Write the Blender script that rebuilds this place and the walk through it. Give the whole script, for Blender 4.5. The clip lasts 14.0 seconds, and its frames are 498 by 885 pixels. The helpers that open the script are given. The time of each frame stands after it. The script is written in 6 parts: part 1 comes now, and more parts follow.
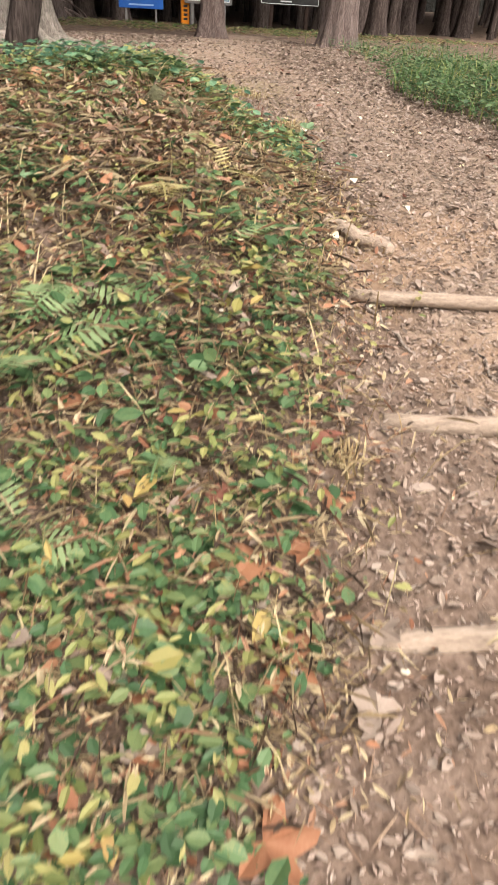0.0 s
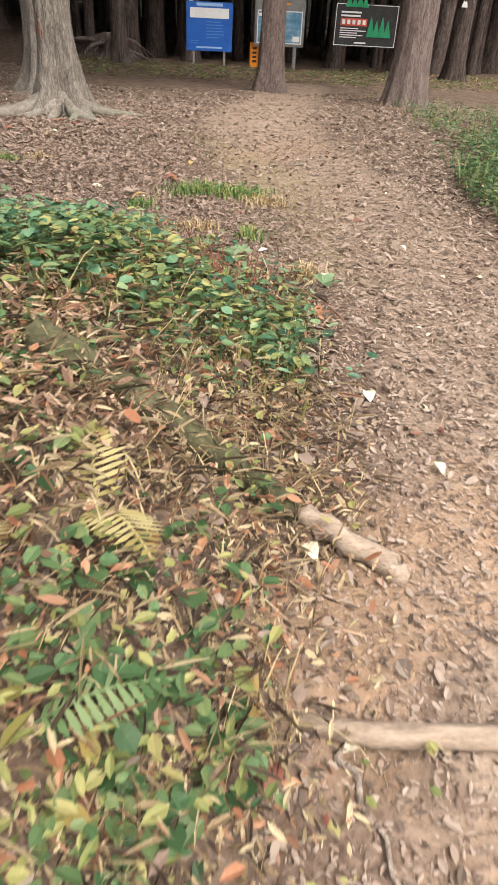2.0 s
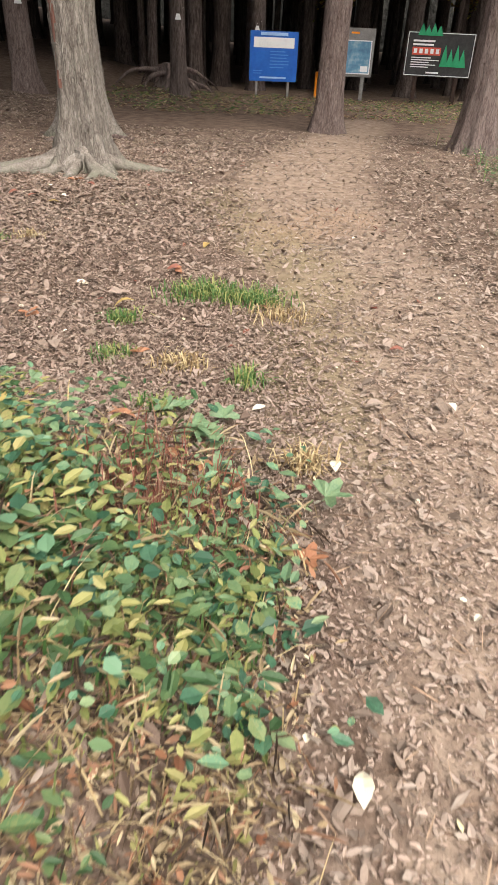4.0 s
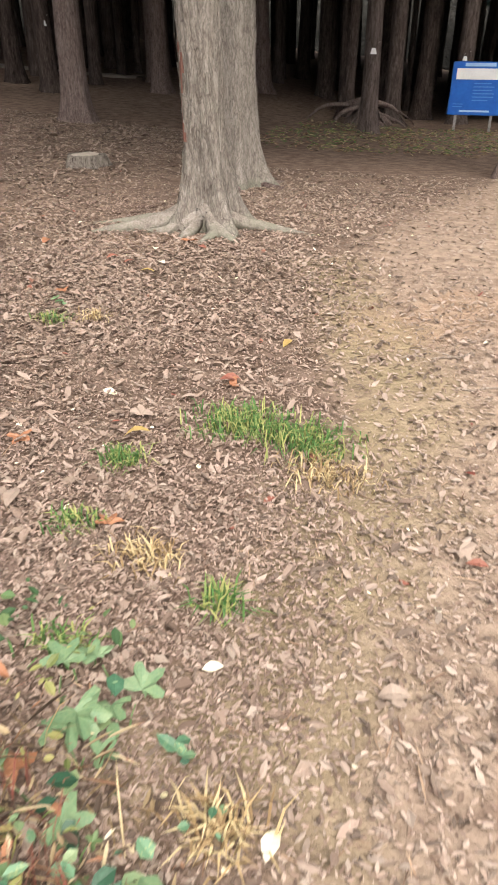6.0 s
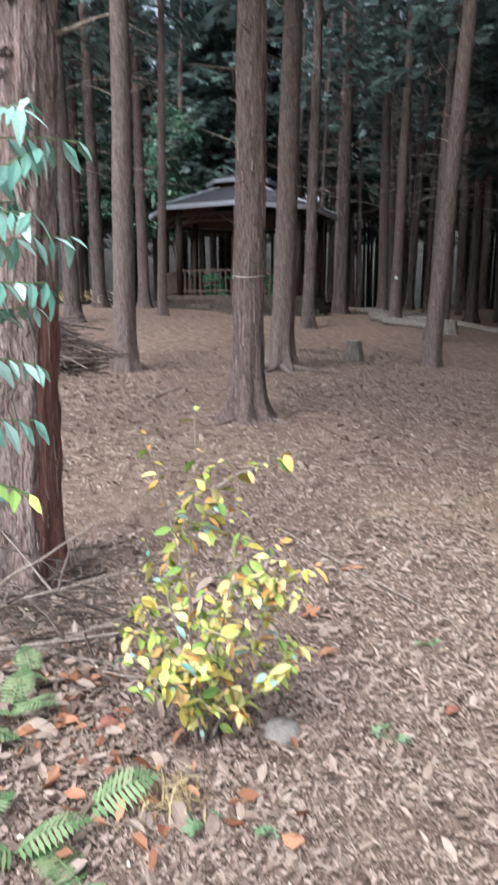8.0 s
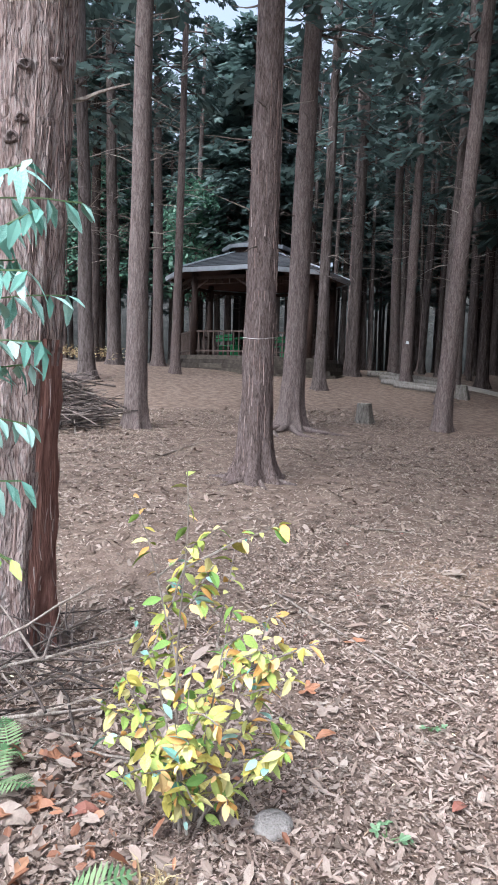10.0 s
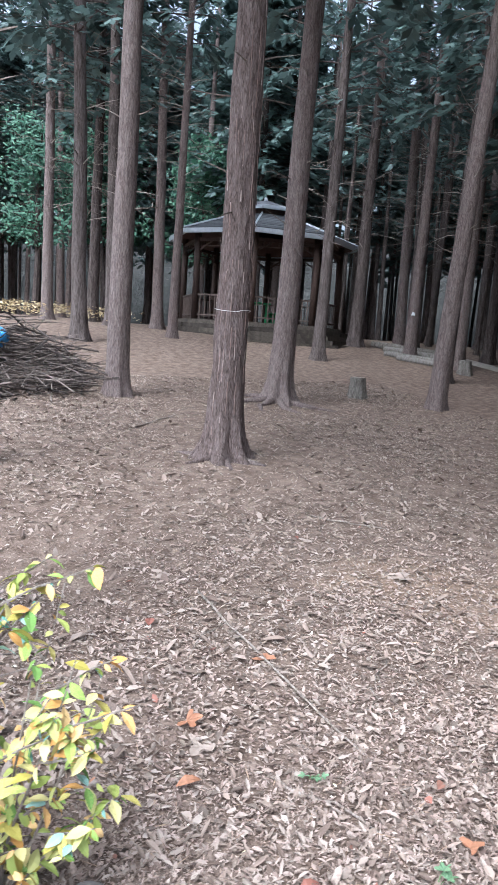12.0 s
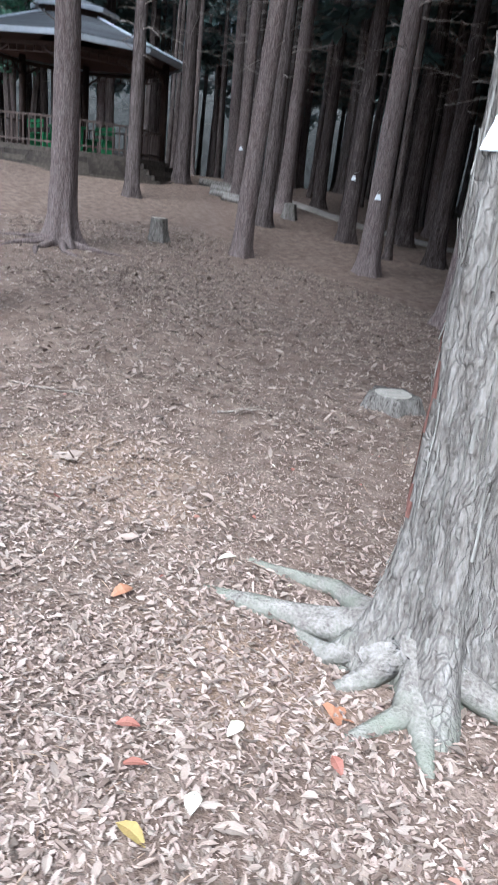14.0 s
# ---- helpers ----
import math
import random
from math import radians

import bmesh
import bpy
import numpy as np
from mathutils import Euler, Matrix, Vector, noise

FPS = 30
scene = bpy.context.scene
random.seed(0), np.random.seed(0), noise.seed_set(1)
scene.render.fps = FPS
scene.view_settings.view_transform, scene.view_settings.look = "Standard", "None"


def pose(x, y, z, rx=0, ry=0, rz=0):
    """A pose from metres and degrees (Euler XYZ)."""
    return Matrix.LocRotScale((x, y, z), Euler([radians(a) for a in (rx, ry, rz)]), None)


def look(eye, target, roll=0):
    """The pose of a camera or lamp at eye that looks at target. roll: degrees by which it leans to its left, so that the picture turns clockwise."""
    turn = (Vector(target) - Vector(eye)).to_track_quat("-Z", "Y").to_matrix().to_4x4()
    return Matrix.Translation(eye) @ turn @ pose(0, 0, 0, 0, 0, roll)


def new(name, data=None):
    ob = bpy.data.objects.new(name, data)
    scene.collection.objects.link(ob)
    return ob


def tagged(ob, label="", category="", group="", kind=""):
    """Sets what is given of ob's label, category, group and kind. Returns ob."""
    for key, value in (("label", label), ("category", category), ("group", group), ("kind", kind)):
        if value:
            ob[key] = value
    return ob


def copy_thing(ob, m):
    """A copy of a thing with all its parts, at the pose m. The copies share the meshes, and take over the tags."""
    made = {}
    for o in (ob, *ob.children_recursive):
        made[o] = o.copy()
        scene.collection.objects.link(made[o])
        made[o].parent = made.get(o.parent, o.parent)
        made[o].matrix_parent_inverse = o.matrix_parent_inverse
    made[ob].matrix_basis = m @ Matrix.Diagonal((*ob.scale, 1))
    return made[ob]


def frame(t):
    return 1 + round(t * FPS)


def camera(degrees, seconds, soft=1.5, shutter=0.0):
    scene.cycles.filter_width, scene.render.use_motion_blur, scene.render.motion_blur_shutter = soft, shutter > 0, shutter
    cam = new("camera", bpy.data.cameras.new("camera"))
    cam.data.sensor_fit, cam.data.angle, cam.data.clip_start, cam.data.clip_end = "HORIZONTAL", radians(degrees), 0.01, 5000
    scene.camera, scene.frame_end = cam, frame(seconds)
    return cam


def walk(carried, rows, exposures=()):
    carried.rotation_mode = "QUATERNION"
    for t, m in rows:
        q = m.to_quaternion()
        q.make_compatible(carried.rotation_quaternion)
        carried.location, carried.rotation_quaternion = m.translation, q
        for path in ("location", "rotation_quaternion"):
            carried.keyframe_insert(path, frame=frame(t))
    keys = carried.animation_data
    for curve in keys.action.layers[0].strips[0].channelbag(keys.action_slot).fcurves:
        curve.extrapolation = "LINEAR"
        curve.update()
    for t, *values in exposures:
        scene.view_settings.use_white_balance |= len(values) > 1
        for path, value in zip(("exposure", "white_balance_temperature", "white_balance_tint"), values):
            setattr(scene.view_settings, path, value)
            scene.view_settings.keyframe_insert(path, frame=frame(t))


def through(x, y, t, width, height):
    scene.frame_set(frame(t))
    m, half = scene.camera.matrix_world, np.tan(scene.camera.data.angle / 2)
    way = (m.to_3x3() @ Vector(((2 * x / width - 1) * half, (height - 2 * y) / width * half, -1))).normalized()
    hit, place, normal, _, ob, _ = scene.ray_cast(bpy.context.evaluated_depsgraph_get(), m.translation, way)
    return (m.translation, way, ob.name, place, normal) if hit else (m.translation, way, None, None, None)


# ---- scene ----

def aim(x, y, z, yaw, pitch, roll):
    return pose(x, y, z, 0, 0, yaw) @ pose(0, 0, 0, 90 + pitch) @ pose(0, 0, 0, 0, 0, roll)


cam = camera(40.6, 14.0, soft=1.2, shutter=0.3)
PATH = [
    (0.0, aim(-1.090, 0.477, 0.693, -12.44, -34.76, 3.90)),
    (0.5, aim(-0.986, 0.766, 0.799, -12.34, -33.82, 2.81)),
    (1.0, aim(-0.837, 0.989, 0.848, -12.07, -31.76, 4.42)),
    (1.5, aim(-0.656, 1.262, 0.939, -4.36, -33.11, 1.11)),
    (2.0, aim(-0.611, 1.620, 0.964, -5.87, -33.41, 3.16)),
    (2.5, aim(-0.484, 1.915, 0.963, -4.14, -34.39, 3.41)),
    (3.0, aim(-0.326, 2.223, 1.004, 1.25, -33.67, -0.46)),
    (3.2, aim(-0.343, 2.278, 1.049, -0.86, -31.94, 2.18)),
    (5.3, aim(-0.032, 3.309, 1.215, 7.32, -33.39, 1.51)),
    (5.5, aim(0.040, 3.353, 1.260, 13.37, -32.13, -2.29)),
    (6.0, aim(0.097, 3.670, 1.206, 17.65, -30.84, 0.12)),
    (6.5, aim(-0.039, 3.984, 1.197, 18.49, -29.86, 2.07)),
    (7.0, aim(-0.227, 4.273, 1.223, 31.76, -23.39, -3.28)),
    (7.5, look((-0.326, 4.615, 1.283), (-1.815, 5.806, 0.679), -0.1)),
    (8.0, look((-0.454, 4.653, 1.356), (-2.206, 5.544, 0.986), 0.4)),
    (8.5, look((-0.494, 4.655, 1.34), (-2.319, 5.464, 1.217), 1.5)),
    (9.0, look((-0.491, 4.641, 1.34), (-2.271, 5.546, 1.219), 1.9)),
    (9.2, look((-0.496, 4.632, 1.343), (-2.275, 5.537, 1.206), 1.9)),
    (11.3, look((-0.563, 5.029, 1.454), (-2.358, 5.874, 1.202), 2.2)),
    (11.5, look((-0.584, 5.073, 1.474), (-2.353, 5.972, 1.226), 3.8)),
    (12.0, look((-0.615, 5.311, 1.521), (-2.404, 6.150, 1.213), 3.9)),
    (12.5, look((-0.455, 5.541, 1.556), (-2.204, 6.443, 1.201), 6.7)),
    (13.0, look((-0.548, 5.925, 1.523), (-2.177, 7.005, 1.098), 8.2)),
    (13.2, look((-0.626, 6.065, 1.56), (-2.184, 7.196, 1.022), 6.8)),
    (13.5, look((-0.584, 6.272, 1.538), (-2.070, 7.504, 1.015), 7.3)),
    (14.0, look((-0.606, 6.674, 1.579), (-2.074, 7.835, 0.873), 6.6)),
]
EXPOSURES = [(0.0, 0.67, 7000, 12), (1.5, 0.62, 6950, 11), (3.0, 0.56, 6800, 10), (5.3, 0.73, 6900, 11), (7.0, 0.84, 6450, 11), (8.5, 1.01, 5550, 8), (9.2, 1.03, 5500, 8), (14.0, 1.3, 5150, 5)]
walk(cam, PATH, EXPOSURES)

# ---- light: bright overcast sky, a wide soft sun ----
world = bpy.data.worlds.new("sky")
scene.world = world
world.use_nodes = True
wn = world.node_tree.nodes
sky = wn.new("ShaderNodeTexSky")
sky.sky_type = "NISHITA"
sky.sun_disc = False
sky.sun_elevation = radians(58)
sky.sun_rotation = radians(150)
sky.air_density, sky.dust_density, sky.ozone_density = 1.0, 10.0, 0.3
wn["Background"].inputs["Strength"].default_value = 0.15
haze = wn.new("ShaderNodeHueSaturation")  # cloud whitens the whole sky evenly
haze.inputs["Saturation"].default_value, haze.inputs["Value"].default_value = 0.45, 1.4
world.node_tree.links.new(sky.outputs[0], haze.inputs["Color"])
world.node_tree.links.new(haze.outputs[0], wn["Background"].inputs["Color"])
sun_data = bpy.data.lights.new("sun", "SUN")
sun_data.energy, sun_data.angle, sun_data.color = 0.6, radians(60), (1.0, 0.97, 0.93)
sun = new("sun", sun_data)
sun.matrix_world = look((0, 0, 30), (0 - 30 * math.sin(radians(150)) / math.tan(radians(58)), 0 - 30 * math.cos(radians(150)) / math.tan(radians(58)), 0))

# ---- materials ----
def mat(name, cols, scale=8.0, rough=0.85, bump=0.3, stretch=(1, 1, 1), rnd="", vary=0.25, fine=6.0, spec=0.3, metal=0.0, dist=0.02):
    """Procedural surface: a colour ramp over noise at two scales, with relief; rnd 'object' or 'island' shifts it per piece."""
    m = bpy.data.materials.new(name)
    m.use_nodes = True
    nt, n = m.node_tree, m.node_tree.nodes
    bs = n["Principled BSDF"]
    tc, mp = n.new("ShaderNodeTexCoord"), n.new("ShaderNodeMapping")
    mp.inputs["Scale"].default_value = stretch
    nt.links.new(tc.outputs["Object"], mp.inputs["Vector"])
    a, b = n.new("ShaderNodeTexNoise"), n.new("ShaderNodeTexNoise")
    a.inputs["Scale"].default_value, a.inputs["Detail"].default_value = scale, 5
    b.inputs["Scale"].default_value, b.inputs["Detail"].default_value = scale * fine, 4
    for q in (a, b):
        nt.links.new(mp.outputs[0], q.inputs["Vector"])
    mix = n.new("ShaderNodeMath")
    mix.operation = "MULTIPLY_ADD"
    mix.inputs[1].default_value, mix.inputs[2].default_value = 0.55, 0.0
    nt.links.new(a.outputs["Fac"], mix.inputs[0])
    add = n.new("ShaderNodeMath")
    add.operation = "MULTIPLY_ADD"
    add.inputs[1].default_value = 0.45
    nt.links.new(b.outputs["Fac"], add.inputs[0])
    nt.links.new(mix.outputs[0], add.inputs[2])
    fac = add.outputs[0]
    if rnd:
        src = n.new("ShaderNodeObjectInfo" if rnd == "object" else "ShaderNodeNewGeometry")
        out = src.outputs["Random" if rnd == "object" else "Random Per Island"]
        sh = n.new("ShaderNodeMath")
        sh.operation = "MULTIPLY_ADD"
        sh.inputs[1].default_value, sh.inputs[2].default_value = vary, -vary / 2
        nt.links.new(out, sh.inputs[0])
        sm = n.new("ShaderNodeMath")
        nt.links.new(fac, sm.inputs[0])
        nt.links.new(sh.outputs[0], sm.inputs[1])
        fac = sm.outputs[0]
    ramp = n.new("ShaderNodeValToRGB")
    el = ramp.color_ramp.elements
    k = len(cols)
    lo, hi = (0.3, 0.7) if vary < 0.9 else (0.05, 0.95)
    for i, c in enumerate(cols):
        e = el[i] if i < 2 else el.new(0.5)
        e.position = lo + (hi - lo) * i / max(1, k - 1)
        e.color = (*c, 1)
    nt.links.new(fac, ramp.inputs[0])
    nt.links.new(ramp.outputs[0], bs.inputs["Base Color"])
    bs.inputs["Roughness"].default_value, bs.inputs["Metallic"].default_value = rough, metal
    bs.inputs["Specular IOR Level"].default_value = spec
    if bump:
        bu = n.new("ShaderNodeBump")
        bu.inputs["Strength"].default_value, bu.inputs["Distance"].default_value = bump, dist
        nt.links.new(add.outputs[0], bu.inputs["Height"])
        nt.links.new(bu.outputs[0], bs.inputs["Normal"])
    return m


def leafy(name, cols, rough=0.6, through=0.25):
    """Thin leaf: colour by piece, with some light coming through."""
    m = mat(name, cols, 30, rough, 0.15, rnd="island", vary=1.4, spec=0.35)
    nt, n = m.node_tree, m.node_tree.nodes
    bs, out = n["Principled BSDF"], n["Material Output"]
    tr, mx = n.new("ShaderNodeBsdfTranslucent"), n.new("ShaderNodeMixShader")
    mx.inputs[0].default_value = through
    nt.links.new(bs.inputs["Base Color"].links[0].from_socket, tr.inputs["Color"])
    nt.links.new(bs.outputs[0], mx.inputs[1])
    nt.links.new(tr.outputs[0], mx.inputs[2])
    nt.links.new(mx.outputs[0], out.inputs["Surface"])
    return m


BARK = mat("bark_red_brown", [(0.075, 0.054, 0.049), (0.14, 0.105, 0.096), (0.175, 0.136, 0.126), (0.25, 0.207, 0.195)], 11, 0.95, 1.0, (3.0, 3.0, 0.5), "object", 0.12, 4, 0.15, dist=0.03)
BARK_PALE = mat("bark_pale_red", [(0.12, 0.08, 0.068), (0.24, 0.175, 0.156), (0.3, 0.238, 0.217), (0.42, 0.368, 0.348)], 13, 0.95, 1.0, (3.2, 3.2, 0.45), "object", 0.12, 4, 0.15, dist=0.03)
BARK_GREY = mat("bark_grey", [(0.05, 0.042, 0.036), (0.14, 0.124, 0.108), (0.18, 0.163, 0.146), (0.27, 0.25, 0.23)], 7, 0.95, 1.0, (3.0, 3.0, 0.75), "object", 0.1, 4, 0.15, dist=0.03)
FLAKE_RED = mat("peeling_bark_red", [(0.11, 0.07, 0.058), (0.22, 0.155, 0.137), (0.38, 0.325, 0.3)], 9, 0.9, 0.4, (3, 3, 0.5), "island", 0.18)
FLAKE_GREY = mat("peeling_bark_grey", [(0.075, 0.066, 0.057), (0.155, 0.143, 0.125), (0.25, 0.235, 0.212)], 9, 0.9, 0.4, (3, 3, 0.5), "island", 0.18)
# Bark darkened for trunks deep in the wood: their shade is in the colour.
BARK_DARK_SHADED = mat("bark_dark_shaded", [(0.022, 0.017, 0.016), (0.07, 0.055, 0.05), (0.15, 0.125, 0.118)], 7, 0.95, 0.8, (3, 3, 0.4), "object", 0.2, 4, 0.1, dist=0.03)


def mossy(m):
    """Green moss that has crept in patches up the foot of a trunk."""
    nt, n = m.node_tree, m.node_tree.nodes
    bs = n["Principled BSDF"]
    tc, sep, nz, hi = n.new("ShaderNodeTexCoord"), n.new("ShaderNodeSeparateXYZ"), n.new("ShaderNodeTexNoise"), n.new("ShaderNodeMapRange")
    nz.inputs["Scale"].default_value, nz.inputs["Detail"].default_value = 7, 6
    nt.links.new(tc.outputs["Object"], sep.inputs[0])
    nt.links.new(tc.outputs["Object"], nz.inputs["Vector"])
    hi.inputs["From Min"].default_value, hi.inputs["From Max"].default_value = 0.3, 0.0
    hi.inputs["To Min"].default_value, hi.inputs["To Max"].default_value = -0.35, 0.55
    nt.links.new(sep.outputs["Z"], hi.inputs["Value"])
    ad, gain, mx = n.new("ShaderNodeMath"), n.new("ShaderNodeMath"), n.new("ShaderNodeMix")
    nt.links.new(hi.outputs[0], ad.inputs[0])
    nt.links.new(nz.outputs["Fac"], ad.inputs[1])
    gain.operation, gain.use_clamp = "MULTIPLY_ADD", True
    gain.inputs[1].default_value, gain.inputs[2].default_value = 2.6, -1.95
    nt.links.new(ad.outputs[0], gain.inputs[0])
    mx.data_type = "RGBA"
    mx.inputs[7].default_value = (0.155, 0.16, 0.125, 1)
    nt.links.new(gain.outputs[0], mx.inputs[0])
    nt.links.new(bs.inputs["Base Color"].links[0].from_socket, mx.inputs[6])
    nt.links.new(mx.outputs[2], bs.inputs["Base Color"])
    return m


def cracked(m, scale, stretch, depth):
    """Dark fissures that part the bark into long uneven plates."""
    nt, n = m.node_tree, m.node_tree.nodes
    bs = n["Principled BSDF"]
    tc, mp, nz, ad, vo, mr, mu = (n.new("ShaderNode" + k) for k in ("TexCoord", "Mapping", "TexNoise", "VectorMath", "TexVoronoi", "MapRange", "Mix"))
    mp.inputs["Scale"].default_value = stretch
    nz.inputs["Scale"].default_value, nz.inputs["Detail"].default_value = 5.0, 5
    nt.links.new(tc.outputs["Object"], nz.inputs["Vector"])
    ad.operation = "MULTIPLY_ADD"
    ad.inputs[1].default_value = (0.13, 0.13, 0.2)
    nt.links.new(nz.outputs["Color"], ad.inputs[0])
    nt.links.new(tc.outputs["Object"], ad.inputs[2])
    nt.links.new(ad.outputs[0], mp.inputs["Vector"])
    vo.feature = "DISTANCE_TO_EDGE"
    vo.inputs["Scale"].default_value = scale
    nt.links.new(mp.outputs[0], vo.inputs["Vector"])
    mr.inputs["From Max"].default_value = 0.14
    mr.inputs["To Min"].default_value = depth
    nt.links.new(vo.outputs["Distance"], mr.inputs["Value"])
    mu.data_type, mu.blend_type = "RGBA", "MULTIPLY"
    mu.inputs[0].default_value = 1.0
    nt.links.new(bs.inputs["Base Color"].links[0].from_socket, mu.inputs[6])
    nt.links.new(mr.outputs[0], mu.inputs[7])
    nt.links.new(mu.outputs[2], bs.inputs["Base Color"])
    b2 = n.new("ShaderNodeBump")
    b2.inputs["Strength"].default_value, b2.inputs["Distance"].default_value = 0.8, 0.012
    nt.links.new(mr.outputs[0], b2.inputs["Height"])
    nt.links.new(bs.inputs["Normal"].links[0].from_socket, b2.inputs["Normal"])
    nt.links.new(b2.outputs[0], bs.inputs["Normal"])
    return m


cracked(BARK_PALE, 15.0, (2.0, 2.0, 0.22), 0.58)
cracked(BARK, 15.0, (2.0, 2.0, 0.2), 0.68)
BARK_MOSSY = mossy(mat("bark_grey_mossy", [(0.1, 0.087, 0.075), (0.16, 0.142, 0.125), (0.195, 0.175, 0.157), (0.27, 0.25, 0.228)], 12, 0.95, 0.7, (2.2, 2.2, 0.7), "object", 0.1, 4, 0.15, dist=0.02))
ROOT_BARK = mossy(mat("root_bark_mossy", [(0.1, 0.087, 0.075), (0.16, 0.142, 0.125), (0.195, 0.175, 0.157), (0.27, 0.25, 0.228)], 14, 0.95, 0.8, (1.5, 1.5, 1.5), "object", 0.1, 4, 0.15, dist=0.02))
cracked(BARK_MOSSY, 15.0, (2.6, 2.6, 0.2), 0.66)
CONIFER = leafy("conifer_foliage", [(0.05, 0.076, 0.07), (0.08, 0.122, 0.112), (0.125, 0.18, 0.165)], 0.6, 0.35)
EVERGREEN = leafy("evergreen_foliage", [(0.04, 0.1, 0.065), (0.07, 0.155, 0.105), (0.12, 0.23, 0.15)], 0.45, 0.3)
YELLOW_TREE = leafy("autumn_foliage", [(0.25, 0.16, 0.05), (0.4, 0.3, 0.08), (0.18, 0.2, 0.05)], 0.6, 0.3)
TWIG = mat("twig_bark", [(0.06, 0.048, 0.04), (0.19, 0.155, 0.13), (0.36, 0.32, 0.28)], 20, 0.9, 0.5, (2, 2, 0.4), "island", 0.3)
BRUSH = mat("brushwood_bark", [(0.03, 0.023, 0.02), (0.085, 0.066, 0.056), (0.19, 0.155, 0.135)], 20, 0.9, 0.5, (2, 2, 0.4), "island", 0.4)
PALE_WOOD = mat("weathered_wood", [(0.16, 0.12, 0.092), (0.3, 0.235, 0.185), (0.42, 0.345, 0.285)], 12, 0.85, 0.6, (1, 5, 5), "object", 0.1)
CUT_WOOD = mat("cut_wood", [(0.2, 0.178, 0.15), (0.31, 0.28, 0.24), (0.42, 0.385, 0.34)], 14, 0.85, 0.4)
DARK_WOOD = mat("dark_stained_timber", [(0.018, 0.011, 0.009), (0.045, 0.026, 0.02), (0.08, 0.05, 0.04)], 10, 0.75, 0.4, (4, 4, 0.5), "object", 0.15)
RAIL_WOOD = mat("worn_railing_timber", [(0.05, 0.034, 0.028), (0.09, 0.064, 0.053), (0.14, 0.105, 0.09)], 10, 0.75, 0.4, (4, 4, 0.5), "object", 0.15)
RED_WOOD = mat("red_brown_boards", [(0.03, 0.014, 0.01), (0.055, 0.025, 0.018), (0.085, 0.042, 0.03)], 10, 0.8, 0.3, (1, 6, 1))
SHINGLE = mat("grey_shingles", [(0.035, 0.036, 0.04), (0.06, 0.062, 0.068), (0.1, 0.104, 0.112)], 25, 0.7, 0.5, (1, 1, 1), "object", 0.3)
FLASHING = mat("grey_painted_fascia", [(0.29, 0.32, 0.36), (0.39, 0.42, 0.46), (0.47, 0.5, 0.54)], 6, 0.3, 0.1, spec=0.5)
STONE = mat("step_stone", [(0.03, 0.024, 0.019), (0.062, 0.05, 0.04), (0.11, 0.092, 0.075)], 9, 0.9, 0.6, (1, 1, 1), "object", 0.2)
ROCK = mat("grey_rock", [(0.13, 0.115, 0.105), (0.21, 0.19, 0.175), (0.3, 0.275, 0.255)], 20, 0.9, 0.5)
GREEN_PAINT = mat("green_paint", [(0.02, 0.13, 0.05), (0.03, 0.2, 0.07), (0.05, 0.26, 0.1)], 6, 0.5, 0.1)
BLUE_SIGN = mat("blue_sign_face", [(0.006, 0.09, 0.42), (0.008, 0.115, 0.5), (0.015, 0.14, 0.55)], 3, 0.35, 0.03, spec=0.5)
WHITE_PAINT = mat("white_paint", [(0.66, 0.68, 0.7), (0.76, 0.78, 0.8), (0.8, 0.82, 0.84)], 5, 0.5, 0.05)
PALE_BLUE = mat("pale_blue_print", [(0.25, 0.45, 0.75), (0.35, 0.55, 0.8), (0.42, 0.6, 0.85)], 5, 0.5, 0.0)
MID_BLUE = mat("mid_blue_print", [(0.05, 0.2, 0.6), (0.08, 0.25, 0.65), (0.1, 0.28, 0.68)], 5, 0.5, 0.0)
ORANGE = mat("orange_box", [(0.75, 0.22, 0.01), (0.85, 0.28, 0.015), (0.9, 0.33, 0.02)], 5, 0.5, 0.05)
BLACK_SIGN = mat("charcoal_sign_face", [(0.018, 0.019, 0.02), (0.03, 0.031, 0.033), (0.05, 0.05, 0.052)], 5, 0.5, 0.05)
RED_PRINT = mat("red_print", [(0.45, 0.06, 0.04), (0.55, 0.09, 0.06), (0.6, 0.12, 0.08)], 5, 0.5, 0.0)
GREEN_PRINT = mat("green_print", [(0.015, 0.22, 0.1), (0.02, 0.3, 0.14), (0.03, 0.35, 0.17)], 5, 0.5, 0.0)
METAL = mat("galvanised_post", [(0.22, 0.22, 0.22), (0.34, 0.34, 0.34), (0.42, 0.42, 0.42)], 12, 0.45, 0.1, metal=0.7)
GREY_FRAME = mat("grey_sign_frame", [(0.12, 0.12, 0.12), (0.2, 0.2, 0.2), (0.26, 0.26, 0.26)], 8, 0.6, 0.1)
MAP_PRINT = mat("map_print", [(0.05, 0.14, 0.25), (0.12, 0.28, 0.42), (0.45, 0.55, 0.6)], 3.5, 0.3, 0.0, fine=3)
BAG = mat("blue_plastic_bag", [(0.02, 0.18, 0.5), (0.06, 0.32, 0.7), (0.25, 0.55, 0.8)], 10, 0.4, 0.4, spec=0.5)
STRING = mat("pale_string", [(0.5, 0.48, 0.45), (0.6, 0.58, 0.55), (0.66, 0.64, 0.6)], 20, 0.8, 0.1)
LITTER = leafy("leaf_litter_tan", [(0.11, 0.083, 0.066), (0.19, 0.147, 0.118), (0.26, 0.2, 0.162), (0.3, 0.24, 0.202), (0.33, 0.278, 0.238)], 0.7, 0.1)
